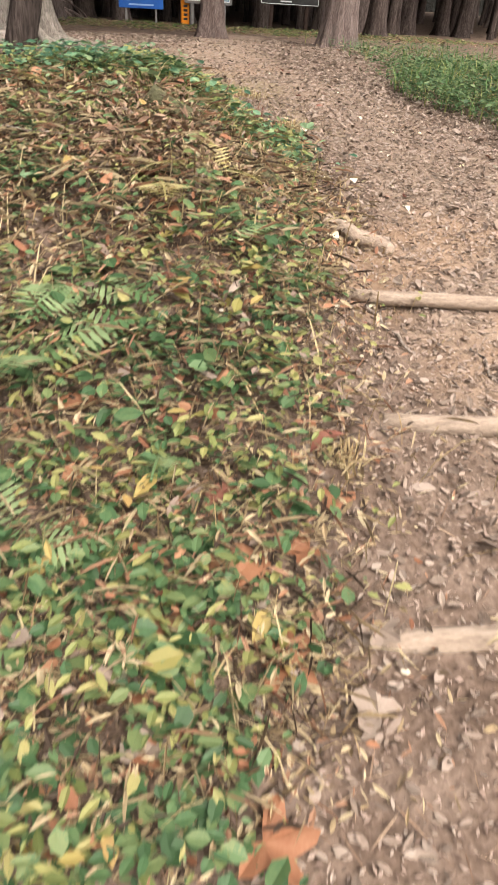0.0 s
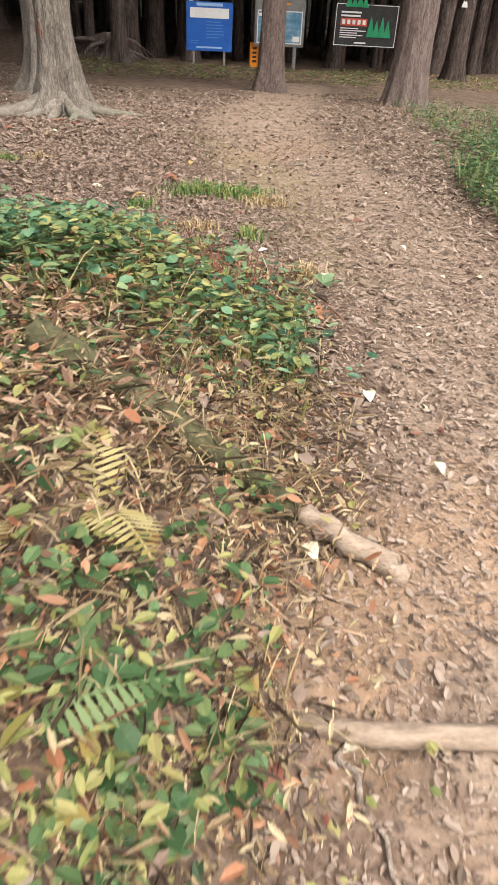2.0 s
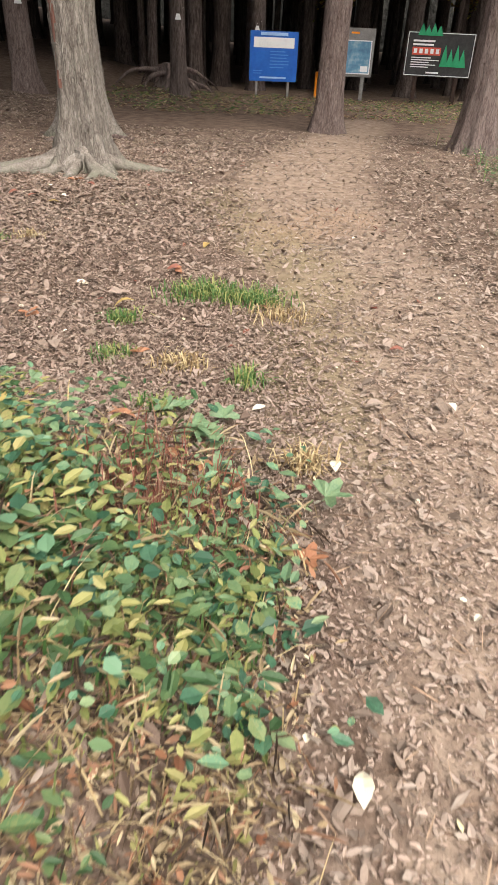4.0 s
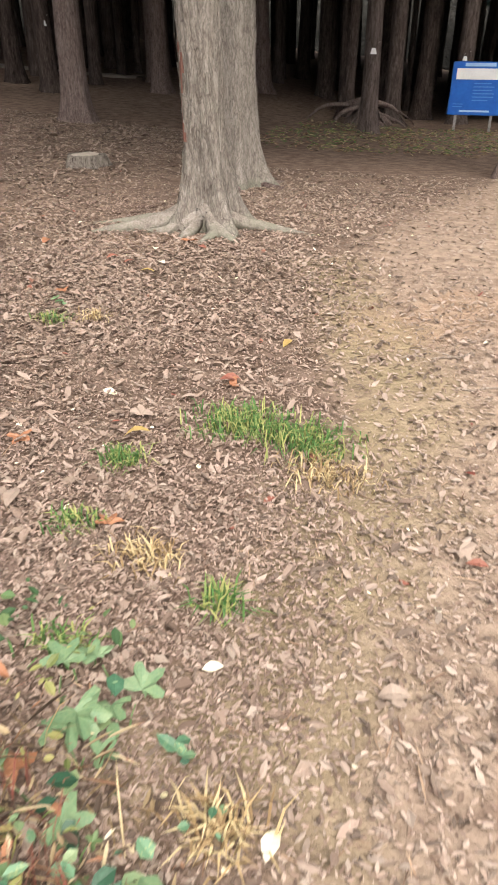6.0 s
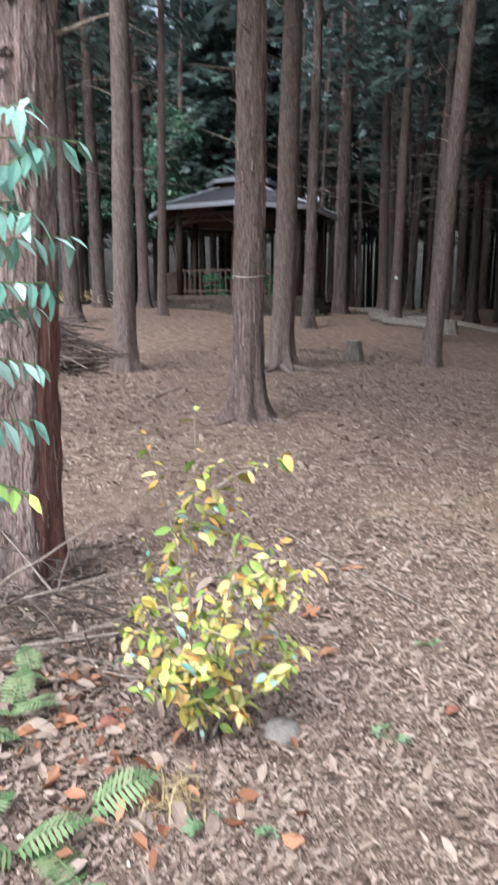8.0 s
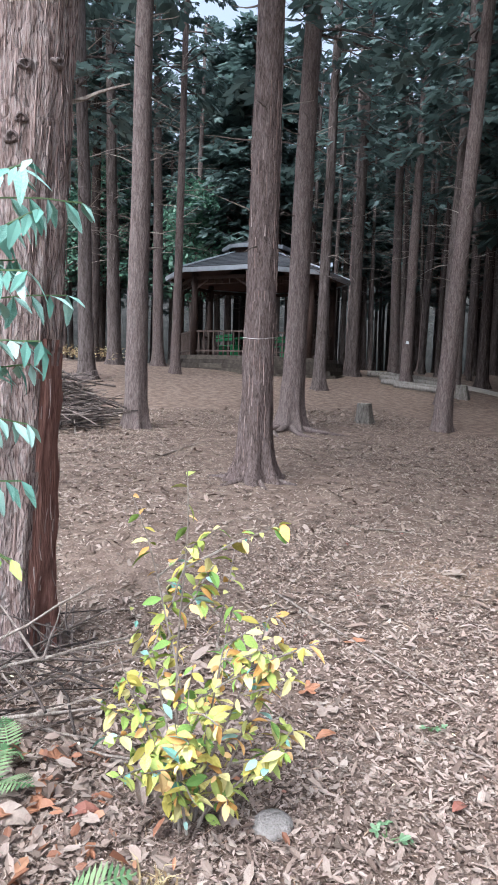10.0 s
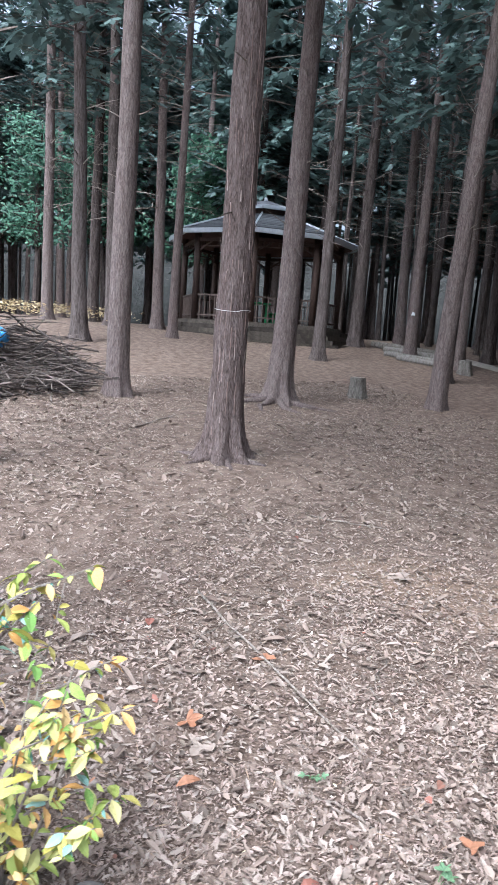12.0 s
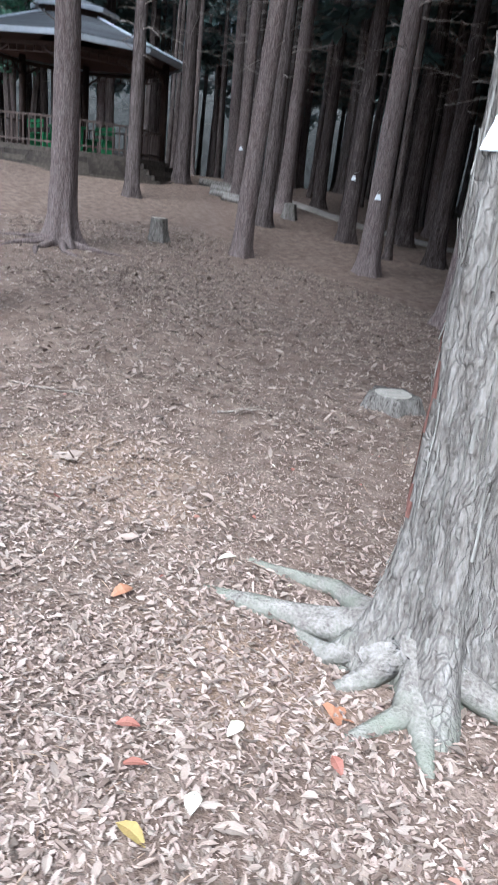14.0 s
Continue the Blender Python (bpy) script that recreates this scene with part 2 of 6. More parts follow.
LITTER_FINE = leafy("leaf_crumbs_tan", [(0.13, 0.09, 0.072), (0.205, 0.148, 0.121), (0.275, 0.205, 0.171), (0.36, 0.285, 0.242)], 0.7, 0.1)
LITTER_LARGE = leafy("leaf_litter_large", [(0.115, 0.08, 0.062), (0.2, 0.147, 0.118), (0.265, 0.2, 0.163), (0.32, 0.26, 0.22)], 0.7, 0.1)
LITTER_TRAIL = leafy("leaf_bits_on_trail", [(0.16, 0.112, 0.086), (0.25, 0.182, 0.145), (0.33, 0.255, 0.21), (0.4, 0.325, 0.275)], 0.75, 0.1)
LITTER_BANK = leafy("leaf_litter_ochre", [(0.05, 0.034, 0.024), (0.13, 0.092, 0.055), (0.27, 0.2, 0.115), (0.4, 0.325, 0.19), (0.27, 0.15, 0.095), (0.48, 0.41, 0.27)], 0.7, 0.15)
NEEDLES = mat("fallen_needles", [(0.10, 0.06, 0.04), (0.20, 0.13, 0.09), (0.33, 0.24, 0.17)], 30, 0.9, 0.0, rnd="island", vary=0.6)
LEAF_ORANGE = leafy("leaf_orange", [(0.18, 0.078, 0.044), (0.29, 0.128, 0.07), (0.37, 0.195, 0.115)], 0.6, 0.2)
LEAF_RED = leafy("leaf_red", [(0.17, 0.055, 0.042), (0.23, 0.085, 0.062), (0.25, 0.125, 0.09)], 0.6, 0.2)
LEAF_PALE = leafy("leaf_pale", [(0.6, 0.56, 0.45), (0.72, 0.69, 0.58), (0.66, 0.62, 0.4)], 0.6, 0.2)
LEAF_GREEN = leafy("leaf_green", [(0.035, 0.08, 0.032), (0.06, 0.13, 0.055), (0.1, 0.175, 0.076), (0.165, 0.21, 0.088)], 0.5, 0.25)
LEAF_TEAL = leafy("leaf_blue_green", [(0.03, 0.085, 0.05), (0.065, 0.16, 0.095), (0.13, 0.25, 0.15), (0.25, 0.33, 0.17)], 0.4, 0.25)
LEAF_YELLOW = leafy("leaf_yellow_green", [(0.26, 0.24, 0.08), (0.36, 0.3, 0.1), (0.42, 0.33, 0.13), (0.4, 0.26, 0.11)], 0.5, 0.3)
FERN_YELLOW = leafy("fern_yellow", [(0.27, 0.23, 0.085), (0.37, 0.32, 0.13), (0.43, 0.38, 0.19)], 0.6, 0.25)
LEAF_OLIVE = leafy("leaf_olive", [(0.12, 0.15, 0.05), (0.2, 0.23, 0.08), (0.29, 0.29, 0.11), (0.36, 0.32, 0.14)], 0.55, 0.25)
FERN_GREEN = leafy("fern_green", [(0.07, 0.14, 0.055), (0.13, 0.22, 0.095), (0.22, 0.3, 0.15)], 0.6, 0.25)
GRASS = leafy("grass_blades", [(0.06, 0.14, 0.04), (0.1, 0.2, 0.06), (0.3, 0.32, 0.12)], 0.6, 0.25)
DRY_GRASS = leafy("dry_grass", [(0.22, 0.15, 0.08), (0.4, 0.3, 0.16), (0.5, 0.42, 0.25)], 0.7, 0.2)
MOSSY_LOG = mat("mossy_dark_log", [(0.03, 0.03, 0.018), (0.075, 0.075, 0.04), (0.16, 0.145, 0.09)], 14, 0.95, 0.8, (1, 1, 1), fine=5)
PALE_PATH = mat("pale_gravel_path", [(0.2, 0.175, 0.15), (0.29, 0.26, 0.228), (0.38, 0.345, 0.305)], 5, 0.95, 0.6, fine=8)


def soil():
    """Forest floor: needles and humus, a bare sandy trail, patches of grass-stained earth."""
    m = mat("forest_floor", [(0.062, 0.043, 0.033), (0.106, 0.075, 0.058), (0.15, 0.108, 0.085), (0.235, 0.178, 0.144)], 7, 0.95, 0.9, rnd="", vary=0.2, fine=9, spec=0.1, dist=0.03)
    nt, n = m.node_tree, m.node_tree.nodes
    bs = n["Principled BSDF"]
    at = n.new("ShaderNodeAttribute")
    at.attribute_name = "trail"
    nz = n.new("ShaderNodeTexNoise")
    nz.inputs["Scale"].default_value, nz.inputs["Detail"].default_value = 14, 8
    tc = n.new("ShaderNodeTexCoord")
    nt.links.new(tc.outputs["Object"], nz.inputs["Vector"])
    rp = n.new("ShaderNodeValToRGB")
    rp.color_ramp.elements[0].color, rp.color_ramp.elements[1].color = (0.17, 0.125, 0.097, 1), (0.305, 0.24, 0.19, 1)
    rp.color_ramp.elements[0].position, rp.color_ramp.elements[1].position = 0.3, 0.7
    nt.links.new(nz.outputs["Fac"], rp.inputs[0])
    mth = n.new("ShaderNodeMath")
    mth.operation = "MULTIPLY_ADD"
    mth.use_clamp = True
    mth.inputs[2].default_value = -0.25
    sub = n.new("ShaderNodeMath")
    sub.inputs[1].default_value = 0.75
    nt.links.new(nz.outputs["Fac"], sub.inputs[0])
    nt.links.new(at.outputs["Fac"], mth.inputs[0])
    nt.links.new(sub.outputs[0], mth.inputs[1])
    mx = n.new("ShaderNodeMix")
    mx.data_type = "RGBA"
    nt.links.new(mth.outputs[0], mx.inputs[0])
    nt.links.new(bs.inputs["Base Color"].links[0].from_socket, mx.inputs[6])
    nt.links.new(rp.outputs[0], mx.inputs[7])
    last = mx
    for name, tone, scale in (("clay", (0.315, 0.215, 0.145), 9.0), ("olive", (0.215, 0.178, 0.108), 5.0)):
        at2, n2, f2, m2 = n.new("ShaderNodeAttribute"), n.new("ShaderNodeTexNoise"), n.new("ShaderNodeMath"), n.new("ShaderNodeMix")
        at2.attribute_name = name
        n2.inputs["Scale"].default_value, n2.inputs["Detail"].default_value = scale, 7
        nt.links.new(tc.outputs["Object"], n2.inputs["Vector"])
        f2.operation, f2.use_clamp = "MULTIPLY", True
        nt.links.new(at2.outputs["Fac"], f2.inputs[0])
        nt.links.new(n2.outputs["Fac"], f2.inputs[1])
        m2.data_type = "RGBA"
        m2.inputs[7].default_value = (*tone, 1)
        nt.links.new(f2.outputs[0], m2.inputs[0])
        nt.links.new(last.outputs[2], m2.inputs[6])
        last = m2
    nt.links.new(last.outputs[2], bs.inputs["Base Color"])
    return m


SOIL = soil()

# ---- shape helpers ----
def smooth(a, b, v):
    t = min(1.0, max(0.0, (v - a) / (b - a)))
    return t * t * (3 - 2 * t)


def ground(x, y):
    s = max(0.0, 3.6 - y)
    z = -(0.05 * s + 0.035 * s * s) if s < 3.6 else -(0.634 + 0.302 * (s - 3.6))
    z += 0.30 * smooth(0.0, 0.65, -0.28 - x) * smooth(1.1, 2.6, y) * (1 - smooth(3.4, 5.0, y)) * (1 - smooth(1.8, 4.0, -x))
    z += 0.12 * smooth(1.2, 2.2, x) * (1 - smooth(5.0, 8.0, y))
    z += 0.058 * math.log1p(math.exp(min(30.0, (-5.5 - x) * 1.5))) / 1.5
    z += 0.075 * math.log1p(math.exp(min(30.0, (-12.5 - x) * 1.2))) / 1.2 if x > -21 else 0.6375
    z -= 0.04 * (1 - smooth(4.5, 9.0, math.hypot(x + 23.8, y - 16.2)))
    z -= 0.040 * max(0.0, y - 9.0) * smooth(-7.0, -1.5, x) if y < 30 else 0.84 * smooth(-7.0, -1.5, x)
    return z


def mesh(name, verts, faces, material, soft=False):
    me = bpy.data.meshes.new(name)
    me.from_pydata([tuple(v) for v in verts], [], faces)
    if material:
        me.materials.append(material)
    if soft:
        me.shade_smooth()
    return me


def part(name, me, parent, label=""):
    ob = new(name, me)
    ob.parent = parent
    if label:
        tagged(ob, label)
    return ob


def thing(name, label, category, m, group="", kind=""):
    ob = new(name)
    ob.empty_display_size = 0.1
    ob.matrix_basis = m
    return tagged(ob, label, category, group, kind)


def box(w, d, h, bevel=0.01):
    """Bevelled box standing on z = 0, as a bmesh."""
    bm = bmesh.new()
    bmesh.ops.create_cube(bm, size=1)
    bmesh.ops.scale(bm, vec=(w, d, h), verts=bm.verts)
    bmesh.ops.translate(bm, vec=(0, 0, h / 2), verts=bm.verts)
    if bevel:
        bmesh.ops.bevel(bm, geom=bm.edges[:], offset=min(bevel, w / 3, d / 3, h / 3), segments=2, affect="EDGES")
    return bm


def done(bm, name, material, soft=False):
    me = bpy.data.meshes.new(name)
    bm.to_mesh(me)
    bm.free()
    me.materials.append(material)
    if soft:
        me.shade_smooth()
    return me


def boxpart(name, parent, material, w, d, h, m, bevel=0.008, label=""):
    ob = part(name, done(box(w, d, h, bevel), name, material), parent, label)
    ob.matrix_basis = m
    return ob


def tube(points, radii, sides=6, cap=True):
    """Vertices and faces of a tapering tube along points."""
    vs, fs = [], []
    pts = [Vector(p) for p in points]
    for i, p in enumerate(pts):
        d = (pts[min(i + 1, len(pts) - 1)] - pts[max(i - 1, 0)]).normalized()
        a = d.orthogonal().normalized()
        b = d.cross(a)
        for k in range(sides):
            t = 2 * math.pi * k / sides
            vs.append(p + (a * math.cos(t) + b * math.sin(t)) * radii[i])
    for i in range(len(pts) - 1):
        for k in range(sides):
            k2 = (k + 1) % sides
            fs.append((i * sides + k, i * sides + k2, (i + 1) * sides + k2, (i + 1) * sides + k))
    if cap:
        fs.append(tuple(range(sides))[::-1])
        fs.append(tuple((len(pts) - 1) * sides + k for k in range(sides)))
    return vs, fs


def join(chunks):
    vs, fs = [], []
    for v, f in chunks:
        o = len(vs)
        vs += [tuple(q) for q in v]
        fs += [tuple(i + o for i in g) for g in f]
    return vs, fs


def wander(rng, start, way, length, steps, bend, droop=0.0):
    p, d, out = Vector(start), Vector(way).normalized(), [Vector(start)]
    for _ in range(steps):
        d = (d + Vector((rng.uniform(-1, 1), rng.uniform(-1, 1), rng.uniform(-1, 1) - droop)) * bend).normalized()
        p = p + d * (length / steps)
        out.append(p.copy())
    return out

# ---- the ground ----
TRAIL = [(0.45, -6.0, 0.75), (0.35, 0.0, 0.7), (0.3, 2.2, 0.62), (0.40, 3.4, 0.48), (0.40, 4.6, 0.54), (0.32, 5.8, 0.58), (0.02, 7.0, 0.66), (0.0, 8.6, 0.66), (0.4, 10.5, 0.6), (1.2, 14.0, 0.5)]


def trail(x, y):
    """How bare the floor is: 1 along the middle of the trail."""
    best = 0.0
    for (x0, y0, w0), (x1, y1, w1) in zip(TRAIL, TRAIL[1:]):
        dx, dy = x1 - x0, y1 - y0
        t = min(1.0, max(0.0, ((x - x0) * dx + (y - y0) * dy) / (dx * dx + dy * dy)))
        d = math.hypot(x - x0 - t * dx, y - y0 - t * dy) / (w0 + t * (w1 - w0))
        best = max(best, 1 - smooth(0.45, 1.25, d))
    return best


def near_line(x, y, line, w):
    """1 on a line of points, fading to 0 at the distance w, with a ragged rim."""
    best = 9.0
    for (x0, y0), (x1, y1) in zip(line, line[1:]):
        dx, dy = x1 - x0, y1 - y0
        t = min(1.0, max(0.0, ((x - x0) * dx + (y - y0) * dy) / (dx * dx + dy * dy)))
        best = min(best, math.hypot(x - x0 - t * dx, y - y0 - t * dy))
    return 1 - smooth(0.35 * w, w, best + 0.5 * w * noise.noise((x * 4, y * 4, 2.0)))


def clay(x, y):
    return 1.1 * max(near_line(x, y, [(-0.30, 2.45), (-0.10, 2.72), (0.1, 2.8)], 0.3), 0.6 * near_line(x, y, [(-0.1, 2.0), (0.3, 2.1)], 0.25), 0.7 * near_line(x, y, [(-0.1, 6.9), (0.15, 7.3)], 0.4), 0.5 * near_line(x, y, [(-2.2, 7.9), (-2.0, 8.0)], 0.45), 0.5 * near_line(x, y, [(-4.0, 8.1), (-3.6, 8.3)], 0.7), 0.5 * near_line(x, y, [(-1.2, 3.0), (-0.8, 2.9)], 0.2))


def olive(x, y):
    return 1.1 * near_line(x, y, [(-0.12, 4.5), (-0.08, 5.3), (0.0, 6.1), (-0.5, 7.2), (-0.75, 7.8)], 0.34)


def bumpy(x, y):
    return ground(x, y) + 0.018 * noise.noise((x * 1.7, y * 1.7, 3.1)) + 0.007 * noise.noise((x * 6, y * 6, 1.7))


def axis(lo, hi, a, b, fine):
    core = list(np.arange(a, b, fine))
    left, right, step = [], [], fine
    v = a
    while v > lo:
        step *= 1.25
        v -= step
        left.append(v)
    v, step = core[-1], fine
    while v < hi:
        step *= 1.25
        v += step
        right.append(v)
    return left[::-1] + core + right


gx, gy = axis(-220, 220, -9, 3, 0.07), axis(-220, 220, -0.5, 12, 0.07)
gv = [(x, y, bumpy(x, y)) for y in gy for x in gx]
nx = len(gx)
gf = [(j * nx + i, j * nx + i + 1, (j + 1) * nx + i + 1, (j + 1) * nx + i) for j in range(len(gy) - 1) for i in range(nx - 1)]
ground_me = mesh("ground", gv, gf, SOIL, True)
att = ground_me.attributes.new("trail", "FLOAT", "POINT")
att.data.foreach_set("value", [trail(x, y) for x, y, z in gv])
for nm, fn in (("clay", clay), ("olive", olive)):
    ground_me.attributes.new(nm, "FLOAT", "POINT").data.foreach_set("value", [fn(x, y) if -6 < x < 2 and 1 < y < 10 else 0.0 for x, y, z in gv])
tagged(new("ground", ground_me), "brown forest floor of needles and leaves with a bare trail", "ground", kind="structure")


def place(x, y, rz=0.0, dz=0.0, rx=0.0, ry=0.0):
    return pose(x, y, bumpy(x, y) + dz, rx, ry, rz)


# ---- trees ----
def trunk(r, h, seed, flare=0.6, lobes=6, lean=(0.0, 0.0), sides=28, ridges=0.012, top=0.35, coarse=1.0):
    """A tapered conifer trunk with root flare and stringy ridges of bark."""
    rng = random.Random(seed)
    zs, z = [-0.25, -0.08], 0.0
    while z < h:
        zs.append(z)
        z += coarse * (0.05 if z < 0.5 else (0.12 if z < 4 else 0.5))
    zs.append(h)
    ph = [rng.uniform(0, 6.28) for _ in range(3)]
    vs, fs = [], []
    for z in zs:
        tp = 1 - (1 - top) * max(0, z) / h
        fl = flare * (0.75 * math.exp(-max(0.0, z) / (0.75 * r + 0.04)) + 0.25 * math.exp(-max(0.0, z) / 0.5))
        cx = lean[0] * z / h + 0.03 * noise.noise((z * 0.3, seed, 0.0))
        cy = lean[1] * z / h + 0.03 * noise.noise((z * 0.3, seed, 5.0))
        for k in range(sides):
            t = 2 * math.pi * k / sides
            lob = 0.5 + 0.5 * math.sin(lobes * t + ph[0] + 0.6 * math.sin(2 * t + ph[1]))
            rr = r * (tp + fl * (0.35 + 0.95 * lob ** 1.5) + 0.05 * (lob - 0.5) * math.exp(-max(0, z) / 1.2))
            rr += ridges * noise.noise((math.cos(t) * r * 22, math.sin(t) * r * 22, z * 2.2 + seed)) + 0.7 * ridges * noise.noise((math.cos(t) * r * 60, math.sin(t) * r * 60, z * 6.0 + seed))
            vs.append((cx + rr * math.cos(t), cy + rr * math.sin(t), z))
    for i in range(len(zs) - 1):
        for k in range(sides):
            k2 = (k + 1) % sides
            fs.append((i * sides + k, i * sides + k2, (i + 1) * sides + k2, (i + 1) * sides + k))
    fs.append(tuple((len(zs) - 1) * sides + k for k in range(sides)))
    return vs, fs


def crown(seed, z0, z1, spread, limbs, sprays, size):
    """Drooping limbs with flat sprays of small leaflets; returns limb and spray geometry."""
    rng = random.Random(seed)
    wood, vs, fs = [], [], []
    for i in range(limbs):
        u = rng.random() ** 0.8
        z = z0 + (z1 - z0) * u
        L = spread * (1.0 - 0.75 * u) * rng.uniform(0.6, 1.15) + 0.25
        a = rng.uniform(0, 6.283)
        line = wander(rng, (0, 0, z), (math.cos(a), math.sin(a), rng.uniform(0.0, 0.45)), L, 5, 0.16, 0.35)
        wood.append(tube(line, [0.028 - 0.0045 * q for q in range(6)], 4, False))
        for _ in range(sprays):
            t = rng.uniform(0.25, 1.0) * 4.999
            k = int(t)
            c = line[k].lerp(line[k + 1], t - k) + Vector((rng.gauss(0, 0.14), rng.gauss(0, 0.14), rng.gauss(-0.08, 0.12)))
            b = a + rng.uniform(-1.1, 1.1)
            d = Vector((math.cos(b), math.sin(b), rng.uniform(-0.9, 0.1))).normalized()
            s = d.cross(Vector((rng.gauss(0, 0.35), rng.gauss(0, 0.35), 1))).normalized()
            ln = size * rng.uniform(0.6, 1.4)
            for w in (-0.75, 0.0, 0.75):
                q = (d + s * w * 0.8).normalized()
                o = len(vs)
                e = c + d * ln * 0.35 * (1 - abs(w))
                n2 = q.cross(s if abs(w) < 0.5 else d).cross(q).normalized() * ln * 0.2
                vs += [e, e + q * ln * 0.5 + n2, e + q * ln * rng.uniform(0.8, 1.05), e + q * ln * 0.5 - n2]
                fs.append((o, o + 1, o + 2, o + 3))
    return join(wood), (vs, fs)


def dead_branches(seed, z0, z1, count, reach, r):
    """Bare grey twigs and stubs that stay on the lower trunk."""
    rng = random.Random(seed)
    out = []
    for _ in range(count):
        z, a = rng.uniform(z0, z1), rng.uniform(0, 6.283)
        L = reach * rng.uniform(0.15, 1.0)
        line = wander(rng, (math.cos(a) * r * 0.6, math.sin(a) * r * 0.6, z), (math.cos(a), math.sin(a), rng.uniform(-0.3, 0.5)), L + r, 4, 0.22)
        out.append(tube(line, [0.014, 0.011, 0.008, 0.006, 0.003], 4, False))
        if L > 0.5:
            for q in (1, 2, 3):
                b = a + rng.uniform(-1.2, 1.2)
                out.append(tube(wander(rng, line[q], (math.cos(b), math.sin(b), rng.uniform(-0.4, 0.4)), L * 0.45, 3, 0.25), [0.006, 0.005, 0.004, 0.002], 3, False))
    return join(out)


CROWNS = []
for k, (z0, z1, sp, nl, ns, sz) in enumerate([(5.0, 15.5, 3.1, 84, 30, 0.46), (5.6, 16.5, 2.9, 80, 30, 0.46), (4.4, 15.0, 3.2, 86, 30, 0.46), (7.0, 16.5, 2.1, 46, 15, 0.32), (6.5, 15.5, 2.3, 48, 15, 0.32)]):
    w, s = crown(40 + k, z0, z1, sp, nl, ns, sz)
    CROWNS.append((mesh("limbs", *w, BARK_DARK_SHADED), mesh("crown", *s, CONIFER)))
DEAD = [mesh("dead_branches", *dead_branches(60 + k, 3.2, 10.5, 44, 1.3, 0.16), TWIG) for k in range(3)]
STUBS = [mesh("dead_branches", *dead_branches(70 + k, 1.6, 7.5, 16, 0.7, 0.17), TWIG) for k in range(2)]


def tree(x, y, r, seed, material=BARK, label="tall conifer with stringy red-brown bark in forest litter", flare=0.6, lobes=6, lean=(0.0, 0.0), sides=28, dead=1, kind=0, ridges=0.012, h=16.0, cr=True, turn=None, coarse=1.0):
    rng = random.Random(seed)
    t = thing("conifer_tree", label, "tree", pose(x, y, ground(x, y) - 0.02, 0, 0, 0), "conifers of the wood")
    part("trunk", mesh("trunk", *trunk(r, h, seed, flare, lobes, lean, sides, ridges, 0.35, coarse), material, True), t)
    if cr:
        rz = rng.uniform(0, 360) if turn is None else turn
        for nm, me in zip(("branchwork", "crown"), CROWNS[kind % 5]):
            tagged(part(nm, me, t), kind="stuff").matrix_basis = pose(lean[0] * 0.7, lean[1] * 0.7, 0, 0, 0, rz)
    if dead:
        tagged(part("dead_wood", (DEAD if dead == 2 else STUBS)[seed % 2], t, "bare grey twigs"), kind="stuff").matrix_basis = pose(lean[0] * 0.25, lean[1] * 0.25, 0, 0, 0, rng.uniform(0, 360))
    return t


TREE_L = tree(-3.86, 5.06, 0.2, 1, BARK_PALE, "thick conifer trunk with peeling red-brown bark and knots", 0.3, 5, (0.35, 0.75), 80, 1, 3, 0.02, coarse=0.5)
TREE_A = tree(-1.76, 8.54, 0.145, 2, BARK_MOSSY, "pale grey conifer with spreading mossy roots and a tag", 1.6, 5, (-0.5, -0.3), 72, 0, 3, 0.02, coarse=0.5)
TREE_A2 = tree(-2.24, 10.57, 0.2, 3, BARK_MOSSY, "grey conifer with flared mossy base on bare ground", 1.1, 6, (-0.3, 0), 40, 0, 1, 0.015)
tree(0.49, 12.25, 0.17, 4, BARK, "conifer with flared base near the sign boards", 0.55, 5, (0.2, 0), 36, 0, 0)
tree(2.02, 10.75, 0.21, 5, BARK, "thick conifer with ribbed flared base by the trail", 0.5, 8, (0.35, 0), 40, 0, 1)
TREE_M = tree(-7.67, 8.29, 0.19, 6, BARK, "straight conifer trunk with string tied round it", 0.95, 6, (0.1, 0.1), 48, 1, 4, 0.018)
tree(-11.95, 8.08, 0.195, 7, BARK, "straight grey-brown conifer beside the brush pile", 0.5, 6, (0.1, 0.1), 32, 1, 3)
TREE_O = tree(-11.7, 11.05, 0.215, 8, BARK, "conifer with exposed spreading roots on the slope", 0.9, 6, (0.1, 0.3), 36, 1, 4)
tree(-11.3, 14.4, 0.18, 9, BARK, "slim conifer leaning a little on the slope", 0.45, 5, (0.4, 0.75), 32, 1, 3)
tree(-7.65, 5.62, 0.15, 11, BARK, "slim straight conifer beyond the thick trunk", 0.5, 5, (0.1, 0.1), 28, 1, 4)
tree(-6.38, 14.6, 0.21, 10, BARK, "conifer on the open forest floor behind a stump", 0.7, 6, (0.1, 0.1), 36, 1, 0)


